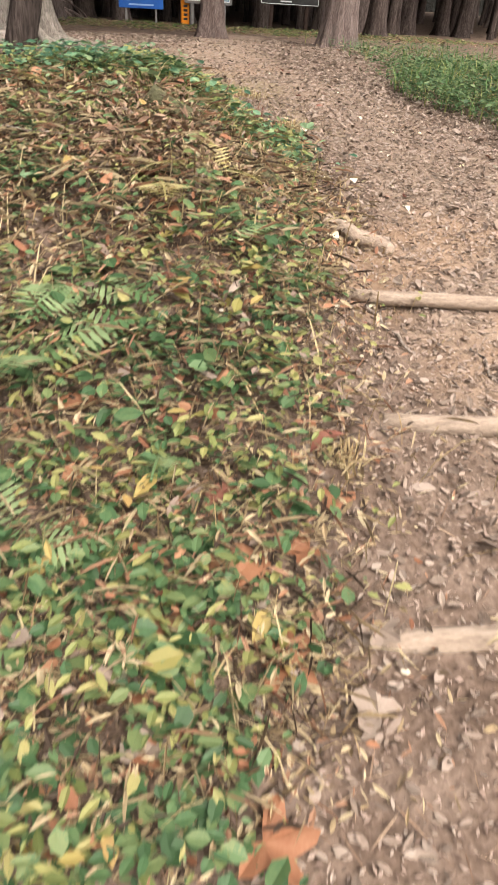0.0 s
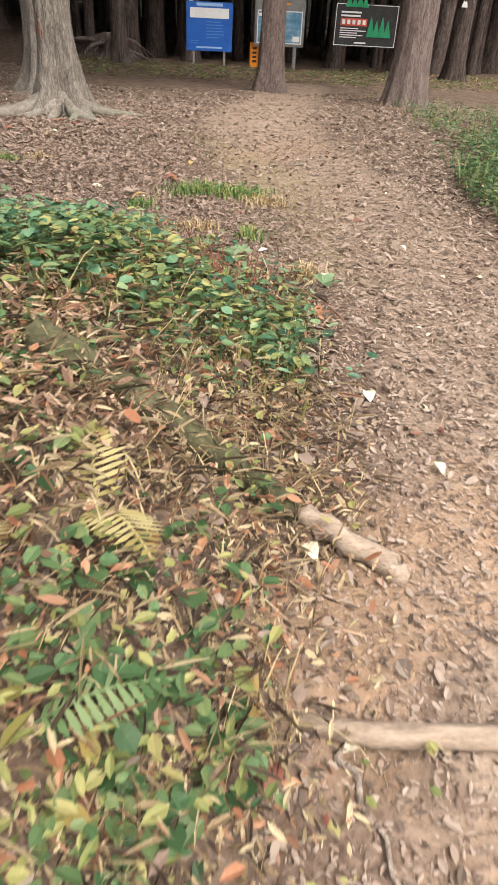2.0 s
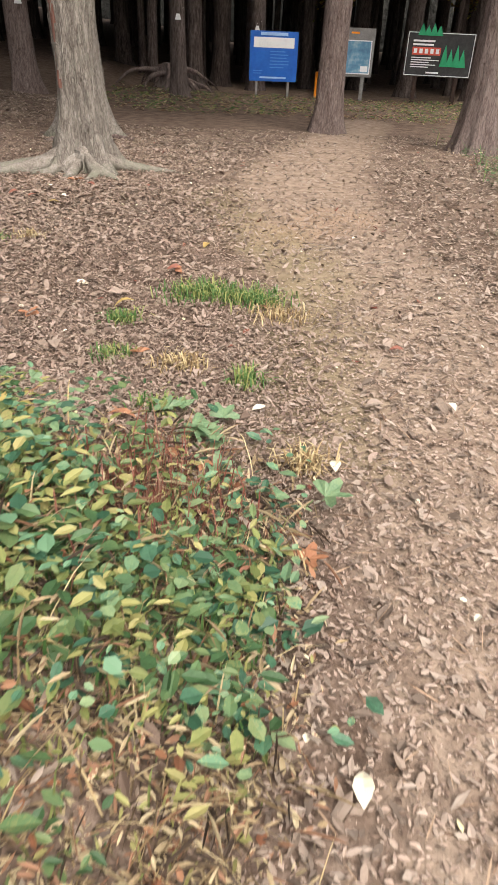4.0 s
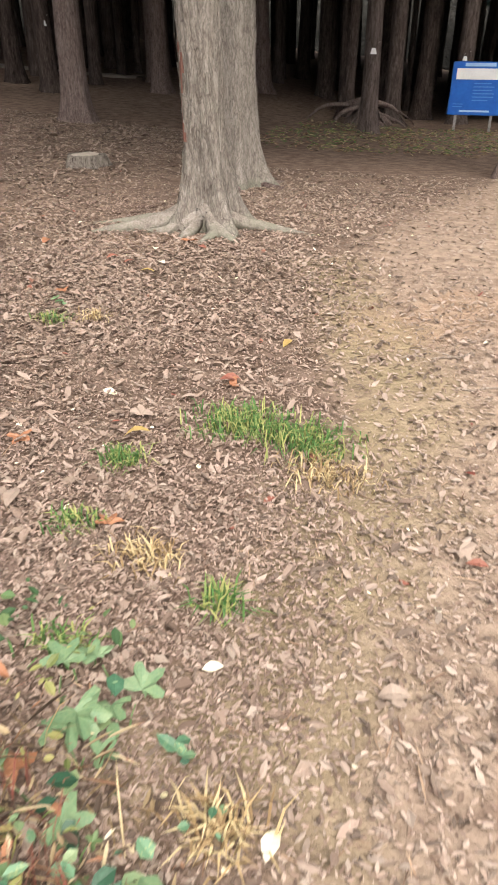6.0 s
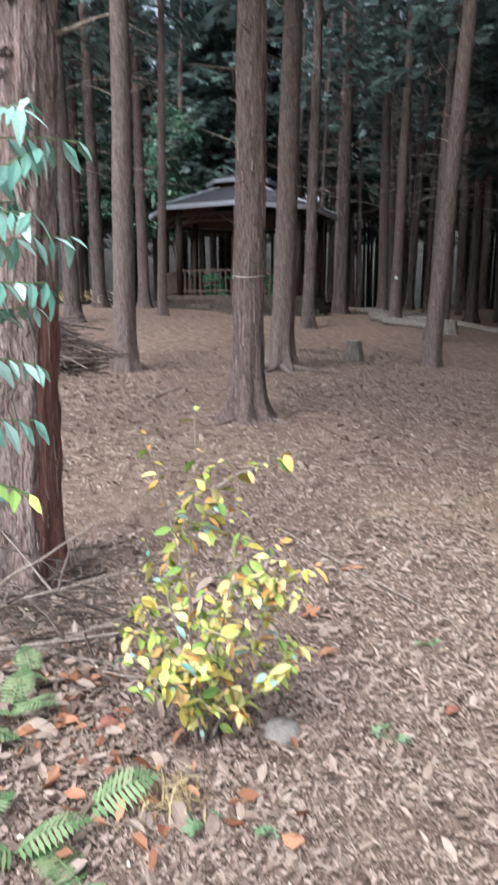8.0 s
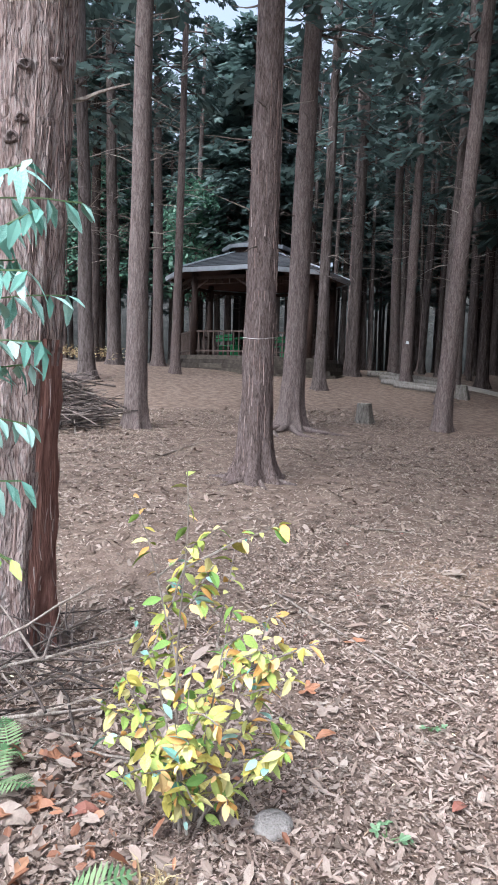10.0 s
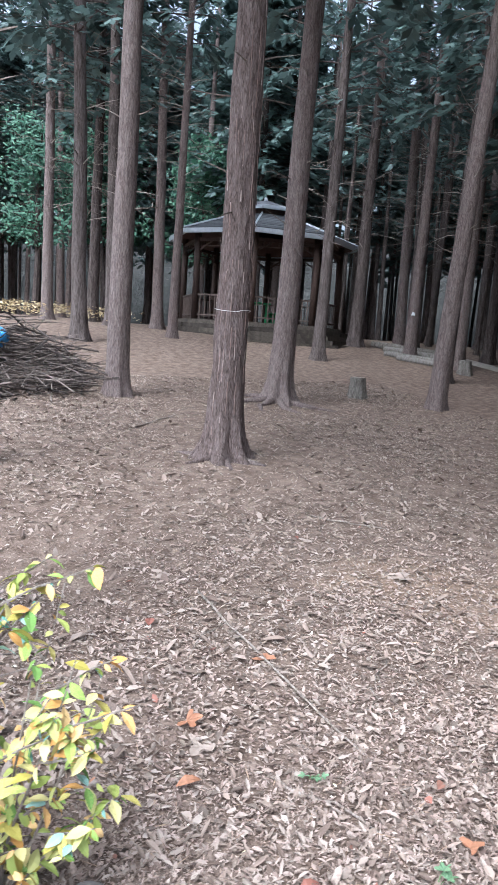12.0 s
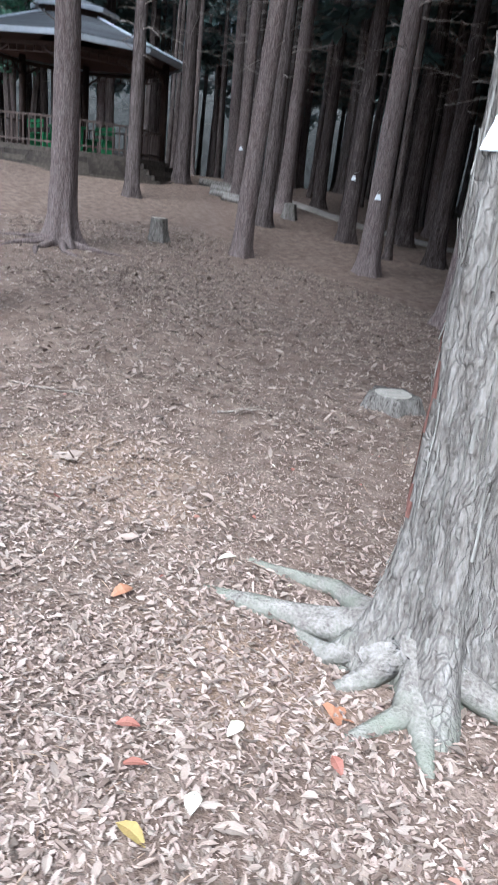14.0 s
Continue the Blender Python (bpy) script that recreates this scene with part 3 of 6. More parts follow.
def flakes(tree_, sides, count, zlo, zhi, seed, material):
    """Strips of peeling bark that follow the trunk's own surface and curl off at one end."""
    rng = random.Random(seed)
    vs = [v.co for v in next(c for c in tree_.children if c.name.startswith("trunk")).data.vertices]
    ok = [i for i in range(len(vs) - 8 * sides) if zlo < vs[i].z < zhi]
    V, Fc = [], []
    for _ in range(count):
        i, n, w, lift, up = rng.choice(ok), rng.randint(1, 3), rng.uniform(0.003, 0.009), rng.uniform(0.002, 0.012), rng.random() < 0.5
        o = len(V)
        for j in range(n + 1):
            p = vs[i + j * sides]
            row = (i + j * sides) // sides * sides
            c = (vs[row] + vs[row + sides // 2]) / 2
            out = (p - c).normalized()
            side = Vector((-out.y, out.x, 0))
            u = j / n if up else 1 - j / n
            q = p + out * (0.003 + lift * u ** 3)
            ww = w * (1 - 0.5 * u) * rng.uniform(0.8, 1.1)
            V += [q - side * ww, q + out * 0.003, q + side * ww]
        for j in range(n):
            for k in (0, 1):
                Fc.append((o + j * 3 + k, o + j * 3 + k + 1, o + j * 3 + k + 4, o + j * 3 + k + 3))
    tagged(part("peeling_bark", mesh("peeling_bark", V, Fc, material), tree_, "thin strips of peeling bark"), kind="stuff")


def knot(tree_, z, turn, r, size):
    """A healed branch scar: a swollen rim of bark round a dark hollow."""
    lean_ = (0.35 * z / 16, 0.75 * z / 16)
    V, Fc, n = [], [], 14
    for k in range(n):
        a = 2 * math.pi * k / n
        for q, h in ((1.5, -0.012), (1.1, 0.014), (0.75, 0.02), (0.4, 0.002), (0.05, -0.004)):
            w = size * q * (1 + 0.15 * math.sin(3 * a + z * 9))
            V.append((h, w * math.cos(a), w * 0.75 * math.sin(a)))
    for k in range(n):
        for q in range(4):
            o, p = k * 5 + q, (k + 1) % n * 5 + q
            Fc.append((o, p, p + 1, o + 1))
    kn = part("knot", mesh("knot", V, Fc, BARK, True), tree_, "healed branch scar")
    kn.matrix_basis = pose(lean_[0], lean_[1], z, 0, 0, turn) @ pose(r, 0, 0)


for z, turn, size in ((2.66, -14, 0.026), (2.44, -16, 0.024), (2.36, -26, 0.03), (2.7, 28, 0.024), (1.2, 10, 0.02), (3.1, 0, 0.022)):
    knot(TREE_L, z, turn, 0.188, size)
def bare_patch(tree_, sides, zlo, zhi, a0, a1, material, seed):
    """A ragged strip of inner bark, laid bare where the outer bark has peeled off."""
    me = next(c for c in tree_.children if c.name.startswith("trunk")).data
    vs = [v.co.copy() for v in me.vertices]
    V, Fc, where = [], [], {}
    for p in me.polygons:
        if len(p.vertices) != 4:
            continue
        row = p.vertices[0] // sides * sides
        c = (vs[row] + vs[row + sides // 2]) / 2
        m = p.center - c
        a = math.degrees(math.atan2(m.y, m.x))
        rag = 14 * noise.noise((p.center.z * 3, seed, 1.0))
        if zlo < p.center.z + 0.15 * noise.noise((a * 0.15, seed, 2.0)) < zhi and a0 + rag < a < a1 + rag:
            for i in p.vertices:
                if i not in where:
                    where[i] = len(V)
                    out = vs[i] - c
                    out.z = 0
                    V.append(vs[i] + out.normalized() * 0.004)
            Fc.append(tuple(where[i] for i in p.vertices))
    part("bare_bark", mesh("bare_bark", V, Fc, material, True), tree_, "reddish inner bark laid bare")


INNER_BARK = mat("inner_bark_red", [(0.1, 0.046, 0.036), (0.19, 0.095, 0.075), (0.27, 0.165, 0.14)], 12, 0.85, 0.7, (3.0, 3.0, 0.4), "object", 0.1, 4, 0.2, dist=0.02)
bare_patch(TREE_L, 80, 0.12, 1.45, 22, 82, INNER_BARK, 3)
bare_patch(TREE_A, 72, 0.62, 1.2, -140, -122, INNER_BARK, 5)
flakes(TREE_L, 80, 420, 0.1, 4.0, 41, FLAKE_RED)
flakes(TREE_A, 72, 320, 0.08, 3.5, 42, FLAKE_GREY)
flakes(TREE_A2, 40, 160, 0.1, 4.0, 43, FLAKE_GREY)
flakes(TREE_M, 48, 180, 0.1, 4.5, 44, FLAKE_RED)
MID = [(-18.2, 8.6, 0.2), (-22.6, 11.95, 0.19), (-19.9, 11.62, 0.14), (-17.3, 15.1, 0.18), (-20.8, 18.6, 0.23), (-14.75, 17.5, 0.19), (-16.9, 19.8, 0.22), (-9.9, 16.4, 0.2), (-13.45, 19.15, 0.2),
       (-18.4, 22.5, 0.2), (-24.6, 10.2, 0.2), (-16.6, 5.9, 0.17), (-23.4, 8.5, 0.18), (-22.4, 10.4, 0.22), (-10.9, 19.6, 0.2), (-9.2, 18.4, 0.18), (-19.0, 19.6, 0.19), (-21.5, 21.0, 0.2),
       (-3.0, 27.0, 0.3), (-1.6, 24.0, 0.24), (5.5, 20.3, 0.26), (-4.35, 15.4, 0.2), (5.0, 17.7, 0.2), (8.2, 24.0, 0.27), (10.3, 26.0, 0.22), (-2.1, 18.2, 0.16), (-7.5, 20.5, 0.2), (3.3, 22.5, 0.22), (-0.6, 22.6, 0.2), (1.3, 23.8, 0.2)]
BASES = []
# Most distant copies take the darkened bark, so shade is partly painted in.
for k in range(10):
    b = tree(-60 - 3 * k, 60, 0.2, 20 + k, BARK_DARK_SHADED if k not in (3, 6, 8) else BARK, "conifer trunk in the shade of the wood", 0.6, 5 + k % 3, (0.3 * (k % 3 - 1), 0.3 * (k % 2)), 18, 2, (0, 1, 2, 0, 1)[k] if k < 5 else 3 + k % 2, coarse=2.0)
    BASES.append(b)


def copy_tree(x, y, r, k, rz):
    c = copy_thing(BASES[k], Matrix.Identity(4))
    s = r / 0.2
    c.matrix_basis = pose(x, y, ground(x, y) - 0.02, 0, 0, rz) @ Matrix.Diagonal((0.5 + 0.5 * s, 0.5 + 0.5 * s, 1, 1))
    next(q for q in c.children if q.name.startswith("trunk")).matrix_basis = Matrix.Diagonal((s / (0.5 + 0.5 * s), s / (0.5 + 0.5 * s), 1, 1))
    return c


rng = random.Random(5)
spots = [(x, y) for x, y, r in MID] + [(-3.86, 5.06), (-1.73, 8.54), (-2.24, 10.57), (0.49, 12.3), (2.02, 10.75), (-7.65, 8.33), (-12.6, 8.28), (-11.7, 11.05), (-11.1, 14.2), (-5.75, 13.8)]
MID += [(-29.6, 18.7, 0.2), (-31.6, 20.6, 0.2), (-33.2, 19.2, 0.2)]
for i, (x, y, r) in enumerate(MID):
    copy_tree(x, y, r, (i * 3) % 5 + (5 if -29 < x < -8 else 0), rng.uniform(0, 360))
count = 0
for _ in range(9000):
    if count >= 255:
        break
    a, d = radians(rng.uniform(-42, 100)), rng.uniform(15.5, 52)
    x, y = -3 - math.sin(a) * d, 6 + math.cos(a) * d
    yaw = math.degrees(a)
    if math.hypot(x + 23.8, y - 16.2) < 6.3 or (yaw > 58 and d < 30) or (x > -6 and y < 21.5) or (yaw > 52 and rng.random() < 0.5) or (x > 6 and y < 24 and rng.random() < 0.6):
        continue
    if any((x - p) ** 2 + (y - q) ** 2 < (1.3 + 0.018 * d) ** 2 for p, q in spots):
        continue
    spots.append((x, y))
    copy_tree(x, y, rng.uniform(0.12, 0.23), rng.randrange(5) + (5 if yaw > 41 and d < 34 else 0), rng.uniform(0, 360))
    count += 1
count, slim = 0, []
for _ in range(4000):
    if count >= 210:
        break
    a, d = radians(rng.uniform(-40, 60)), rng.uniform(15.0, 46)
    x, y = -3 - math.sin(a) * d, 6 + math.cos(a) * d
    if math.hypot(x + 23.8, y - 16.2) < 5.6 or (x > -6 and y < 21.5) or (math.degrees(a) > 40 and d < 23) or any((x - p) ** 2 + (y - q) ** 2 < 0.8 for p, q in spots):
        continue
    spots.append((x, y))
    v, f = trunk(rng.uniform(0.08, 0.15), 14.0, 700 + count, 0.5, 5, (rng.uniform(-0.5, 0.5), rng.uniform(-0.5, 0.5)), 10, 0.012, 0.35, 4.0)
    z = ground(x, y) - 0.02
    slim.append(([(p[0] + x, p[1] + y, p[2] + z) for p in v], f))
    count += 1
tagged(new("far_trunks", mesh("far_trunks", *join(slim), BARK_DARK_SHADED, True)), "many slim conifer trunks deep in the wood, shade in their dark bark", "trees", kind="stuff")
for b in BASES:
    for o in (*b.children_recursive, b):
        bpy.data.objects.remove(o)


def evergreen(seed, h, spread, leaves, material):
    """Broad evergreen: forked limbs with many leaf clumps and gaps."""
    rng = random.Random(seed)
    wood, vs, fs = [], [], []
    lines = [wander(rng, (0, 0, -0.1), (0, 0, 1), h * 0.9, 6, 0.08)]
    wood.append(tube(lines[0], [0.16, 0.14, 0.12, 0.1, 0.07, 0.05, 0.03], 7))
    for _ in range(34):
        z = rng.uniform(0.34, 0.97)
        a = rng.uniform(0, 6.283)
        p = lines[0][0].lerp(lines[0][-1], z)
        ln = spread * (1.1 - 0.7 * z) * rng.uniform(0.5, 1.1)
        l = wander(rng, p, (math.cos(a), math.sin(a), rng.uniform(0.1, 0.8)), ln, 4, 0.2)
        wood.append(tube(l, [0.05, 0.04, 0.03, 0.02, 0.01], 4, False))
        for _ in range(leaves):
            t = rng.uniform(0.2, 1) * 3.999
            k = int(t)
            c = l[k].lerp(l[k + 1], t - k) + Vector((rng.gauss(0, 0.28), rng.gauss(0, 0.28), rng.gauss(0, 0.24)))
            d = Vector((rng.gauss(0, 1), rng.gauss(0, 1), rng.gauss(-0.3, 0.6))).normalized()
            s = d.orthogonal().normalized()
            L = rng.uniform(0.12, 0.26)
            o = len(vs)
            vs += [c, c + d * L * 0.5 + s * L * 0.28, c + d * L, c + d * L * 0.5 - s * L * 0.28]
            fs.append((o, o + 1, o + 2, o + 3))
    return join(wood), (vs, fs)


EV = [evergreen(90 + k, 8.5 + k, 3.2, 130, EVERGREEN) for k in range(2)]
EVM = [(mesh("trunk", *w, BARK_DARK_SHADED), mesh("crown", *s, EVERGREEN)) for w, s in EV]
ev0 = None
for i, (x, y, s) in enumerate([(-31, 16.5, 1.1), (-33, 12.5, 1.2), (-30.5, 9.0, 1.0), (-36, 19, 1.3), (-34.5, 6.0, 1.1), (-38, 13, 1.4), (-40, 9, 1.4), (-42, 17, 1.5), (-39, 3.5, 1.2)]):
    t = thing("evergreen_tree", "dense blue-green evergreen tree behind the pavilion", "tree", pose(x, y, ground(x, y), 0, 0, i * 77) @ Matrix.Scale(s, 4), "evergreens behind the pavilion")
    part("trunk", EVM[i % 2][0], t)
    part("crown", EVM[i % 2][1], t)
autumn = mesh("crown", *EV[0][1], YELLOW_TREE)
for x, y, s in [(-34, 3.0, 0.9), (-37, 6.5, 0.75), (1.5, 27.0, 0.75), (6.5, 29.5, 0.8)]:
    t = thing("autumn_tree", "small broadleaf tree with yellowing leaves", "tree", pose(x, y, ground(x, y), 0, 0, x * 31) @ Matrix.Scale(s, 4), "yellowing trees")
    part("trunk", EVM[0][0], t)
    part("crown", autumn, t)


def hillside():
    """Added slope that closes the distance behind the trunks; forest gloom is in its colour."""
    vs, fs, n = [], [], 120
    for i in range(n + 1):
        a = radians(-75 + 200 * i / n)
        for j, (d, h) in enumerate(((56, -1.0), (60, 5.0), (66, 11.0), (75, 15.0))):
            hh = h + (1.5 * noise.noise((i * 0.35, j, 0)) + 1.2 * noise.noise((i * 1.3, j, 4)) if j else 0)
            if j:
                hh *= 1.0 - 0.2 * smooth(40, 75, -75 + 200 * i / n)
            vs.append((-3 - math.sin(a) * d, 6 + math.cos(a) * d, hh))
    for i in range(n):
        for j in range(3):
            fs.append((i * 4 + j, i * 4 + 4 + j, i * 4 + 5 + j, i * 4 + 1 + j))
    tagged(new("backdrop", mesh("backdrop", vs, fs, FOREST_GLOOM, True)), "added backdrop slope with the wood's gloom in its colour", "hillside", kind="structure")


# Near-black: the shade deep in the wood is put into this colour.
FOREST_GLOOM = mat("forest_gloom", [(0.014, 0.014, 0.013), (0.03, 0.03, 0.028), (0.05, 0.05, 0.046)], 0.8, 0.95, 1.0, (1, 1, 0.6), fine=5, spec=0.05, dist=0.5)
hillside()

# ---- log steps and roots on the trail ----
def log(name, label, cat_, a, b, r0, r1, material, seed, sink=0.5, group="", arch=0.0):
    rng = random.Random(seed)
    A, B = Vector((a[0], a[1], bumpy(a[0], a[1]) + r0 * (1 - 2 * sink) + (a[2] if len(a) > 2 else 0))), Vector((b[0], b[1], bumpy(b[0], b[1]) + r1 * (1 - 2 * sink)))
    pts, rad = [], []
    for i in range(11):
        t = i / 10
        p = A.lerp(B, t)
        p += Vector((rng.gauss(0, 0.006), rng.gauss(0, 0.006), rng.gauss(0, 0.004) + arch * math.sin(t * math.pi)))
        pts.append(p)
        rad.append((r0 + (r1 - r0) * t) * (0.75 if i in (0, 10) else 1) * rng.uniform(0.92, 1.08))
    return tagged(new(name, mesh(name, *tube(pts, rad, 12), material, True)), label, cat_, group)


log("log_step", "weathered round log step set into the trail", "log", (-0.45, 2.315), (1.1, 2.17), 0.021, 0.026, PALE_WOOD, 1, 0.72, "log steps on the trail")
log("log_step", "weathered round log step set into the trail", "log", (-0.49, 1.775), (0.9, 1.64), 0.027, 0.03, PALE_WOOD, 2, 0.78, "log steps on the trail")
log("log_step", "weathered round log step set into the trail", "log", (-0.73, 1.24), (0.7, 1.1), 0.028, 0.032, PALE_WOOD, 3, 0.78, "log steps on the trail")
log("fallen_branch", "pale barkless branch end at the edge of the trail", "branch", (-0.38, 2.82, 0.03), (-0.14, 2.65, 0.01), 0.024, 0.03, PALE_WOOD, 4, 0.35)
log("fallen_log", "dark mossy thin log lying across the bank", "log", (-0.95, 3.0, 0.07), (-0.36, 2.82, 0.03), 0.042, 0.032, MOSSY_LOG, 5, 0.3)


# ---- sign boards by the wood ----
def bars(parent, name, material, x0, z0, w, rows, pitch, h, seed, depth=0.004, front=-0.02):
    """Rows of writing too small to read, as plain bars."""
    rng = random.Random(seed)
    for i in range(rows):
        bw = w * rng.uniform(0.6, 1.0)
        boxpart(name, parent, material, bw, depth, h, pose(x0 + bw / 2, front - depth / 2, z0 - i * pitch), 0)


def blue_sign():
    zb = ground(-0.18, 20)
    t = thing("sign_board", "blue information sign with a white panel on two metal posts", "sign", pose(-0.18, 20.0, zb, 0, 0, 4))
    lo = -0.13 - zb
    for x in (-0.36, 0.36):
        boxpart("post", t, METAL, 0.05, 0.05, lo + 0.55, pose(x, 0.03, -0.05), 0.01)
    boxpart("panel", t, BLUE_SIGN, 1.07, 0.035, 0.98, pose(0, -0.012, lo), 0.012)
    boxpart("white_panel", t, WHITE_PAINT, 0.90, 0.006, 0.20, pose(0, -0.033, lo + 0.66), 0.002)
    boxpart("title_bar", t, PALE_BLUE, 0.6, 0.004, 0.06, pose(0, -0.032, lo + 0.895), 0)
    bars(t, "text_line", MID_BLUE, -0.08, lo + 0.58, 0.5, 6, 0.062, 0.02, 3, 0.003, -0.0305)
    bars(t, "text_line", MID_BLUE, -0.45, lo + 0.2, 0.3, 2, 0.05, 0.015, 4, 0.003, -0.0305)
    boxpart("text_line", t, PALE_BLUE, 0.6, 0.003, 0.035, pose(0, -0.031, lo + 0.06), 0)


def map_board():
    zb = ground(1.45, 20)
    t = thing("map_board", "framed trail map board with a blue print, on posts", "sign", pose(1.46, 20.05, zb, 0, 0, 2))
    lo = 0.03 - zb
    for x in (-0.4, 0.4):
        boxpart("post", t, GREY_FRAME, 0.08, 0.06, lo + 0.1, pose(x, 0.03, -0.05), 0.012)
    boxpart("backing", t, GREY_FRAME, 1.18, 0.05, 0.95, pose(0, 0, lo), 0.03)
    boxpart("map", t, MAP_PRINT, 1.02, 0.008, 0.62, pose(0, -0.028, lo + 0.08), 0.002)
    for w, h, x, z in ((1.06, 0.02, 0, lo + 0.06), (1.06, 0.02, 0, lo + 0.70), (0.02, 0.62, -0.52, lo + 0.08), (0.02, 0.62, 0.52, lo + 0.08)):
        boxpart("frame_strip", t, WHITE_PAINT, w, 0.014, h, pose(x, -0.031, z), 0.003)
    boxpart("legend", t, WHITE_PAINT, 0.16, 0.006, 0.11, pose(0.4, -0.034, lo + 0.11), 0)
    bars(t, "text_line", GREEN_PRINT, -0.35, lo + 0.84, 0.35, 1, 0.06, 0.04, 5, 0.004, -0.026)
    bars(t, "text_line", ORANGE, 0.05, lo + 0.84, 0.2, 1, 0.06, 0.035, 6, 0.004, -0.026)
    boxpart("text_line", t, WHITE_PAINT, 0.28, 0.004, 0.06, pose(-0.36, -0.033, lo + 0.6), 0)


def peaks(parent, xs, base, top, y, n, material, name):
    """A flat cut-out of pointed treetops."""
    w = (xs[1] - xs[0]) / n
    vs, fs = [], []
    for i in range(n):
        x = xs[0] + w * i
        hgt = top * (1.0 if i % 2 == 0 else 0.82)
        o = len(vs)
        for yy in (y, y + 0.012):
            vs += [(x - w * 0.15, yy, base), (x + w * 1.15, yy, base), (x + w * 0.85, yy, base + hgt * 0.5), (x + w * 0.5, yy, base + hgt), (x + w * 0.15, yy, base + hgt * 0.5)]
        fs += [tuple(o + q for q in (0, 1, 2, 3, 4)), tuple(o + q for q in (9, 8, 7, 6, 5))]
        fs += [(o + q, o + 5 + q, o + 5 + (q + 1) % 5, o + (q + 1) % 5) for q in range(5)]
    part(name, mesh(name, vs, fs, material), parent)


def black_sign():
    zb = ground(3.45, 19.9)
    t = thing("notice_board", "dark notice board with green treetop shapes and a red line", "sign", pose(3.46, 19.85, zb, 0, 0, -3))
    lo = 0.12 - zb
    for x in (-0.45, 0.45):
        boxpart("post", t, DARK_WOOD, 0.09, 0.07, lo + 0.1, pose(x, 0.03, -0.05), 0.012)
    boxpart("panel", t, BLACK_SIGN, 1.46, 0.04, 0.85, pose(0, 0, lo), 0.03)
    for w, h, x, z in ((1.44, 0.014, 0, lo + 0.01), (1.44, 0.014, 0, lo + 0.826), (0.014, 0.80, -0.715, lo + 0.024), (0.014, 0.80, 0.715, lo + 0.024)):
        boxpart("edge_strip", t, WHITE_PAINT, w, 0.006, h, pose(x, -0.023, z), 0.002)
    boxpart("red_panel", t, RED_PRINT, 0.62, 0.005, 0.15, pose(-0.29, -0.0225, lo + 0.41), 0)
    for i in range(5):
        boxpart("letter_bar", t, WHITE_PAINT, 0.07, 0.004, 0.09, pose(-0.53 + 0.12 * i, -0.027, lo + 0.44), 0)
    bars(t, "text_line", WHITE_PAINT, -0.6, lo + 0.35, 0.62, 5, 0.045, 0.018, 8, 0.004, -0.02)
    bars(t, "text_line", WHITE_PAINT, -0.6, lo + 0.66, 0.6, 2, 0.07, 0.035, 9, 0.004, -0.02)
    boxpart("text_line", t, WHITE_PAINT, 0.28, 0.004, 0.03, pose(-0.1, -0.022, lo + 0.06), 0)
    peaks(t, (0.05, 0.58), lo + 0.2, 0.42, -0.034, 4, GREEN_PRINT, "treetop_emblem")
    peaks(t, (-0.5, 0.0), lo + 0.78, 0.24, -0.036, 4, GREEN_PRINT, "top_emblem")


def orange_box():
    zb = ground(0.9, 20.2)
    t = thing("orange_box", "narrow orange box with dark lettering on a post", "box", pose(0.9, 20.2, zb, 0, 0, 5))
    boxpart("post", t, METAL, 0.05, 0.05, 0.3, pose(0, 0.05, -0.05), 0.01)
    boxpart("body", t, ORANGE, 0.2, 0.14, 0.52, pose(0, 0, 0.02), 0.015)
    for i in range(4):
        boxpart("text_line", t, BLACK_SIGN, 0.10, 0.004, 0.05, pose(0, -0.072, 0.12 + 0.09 * i), 0)


blue_sign(), map_board(), black_sign(), orange_box()


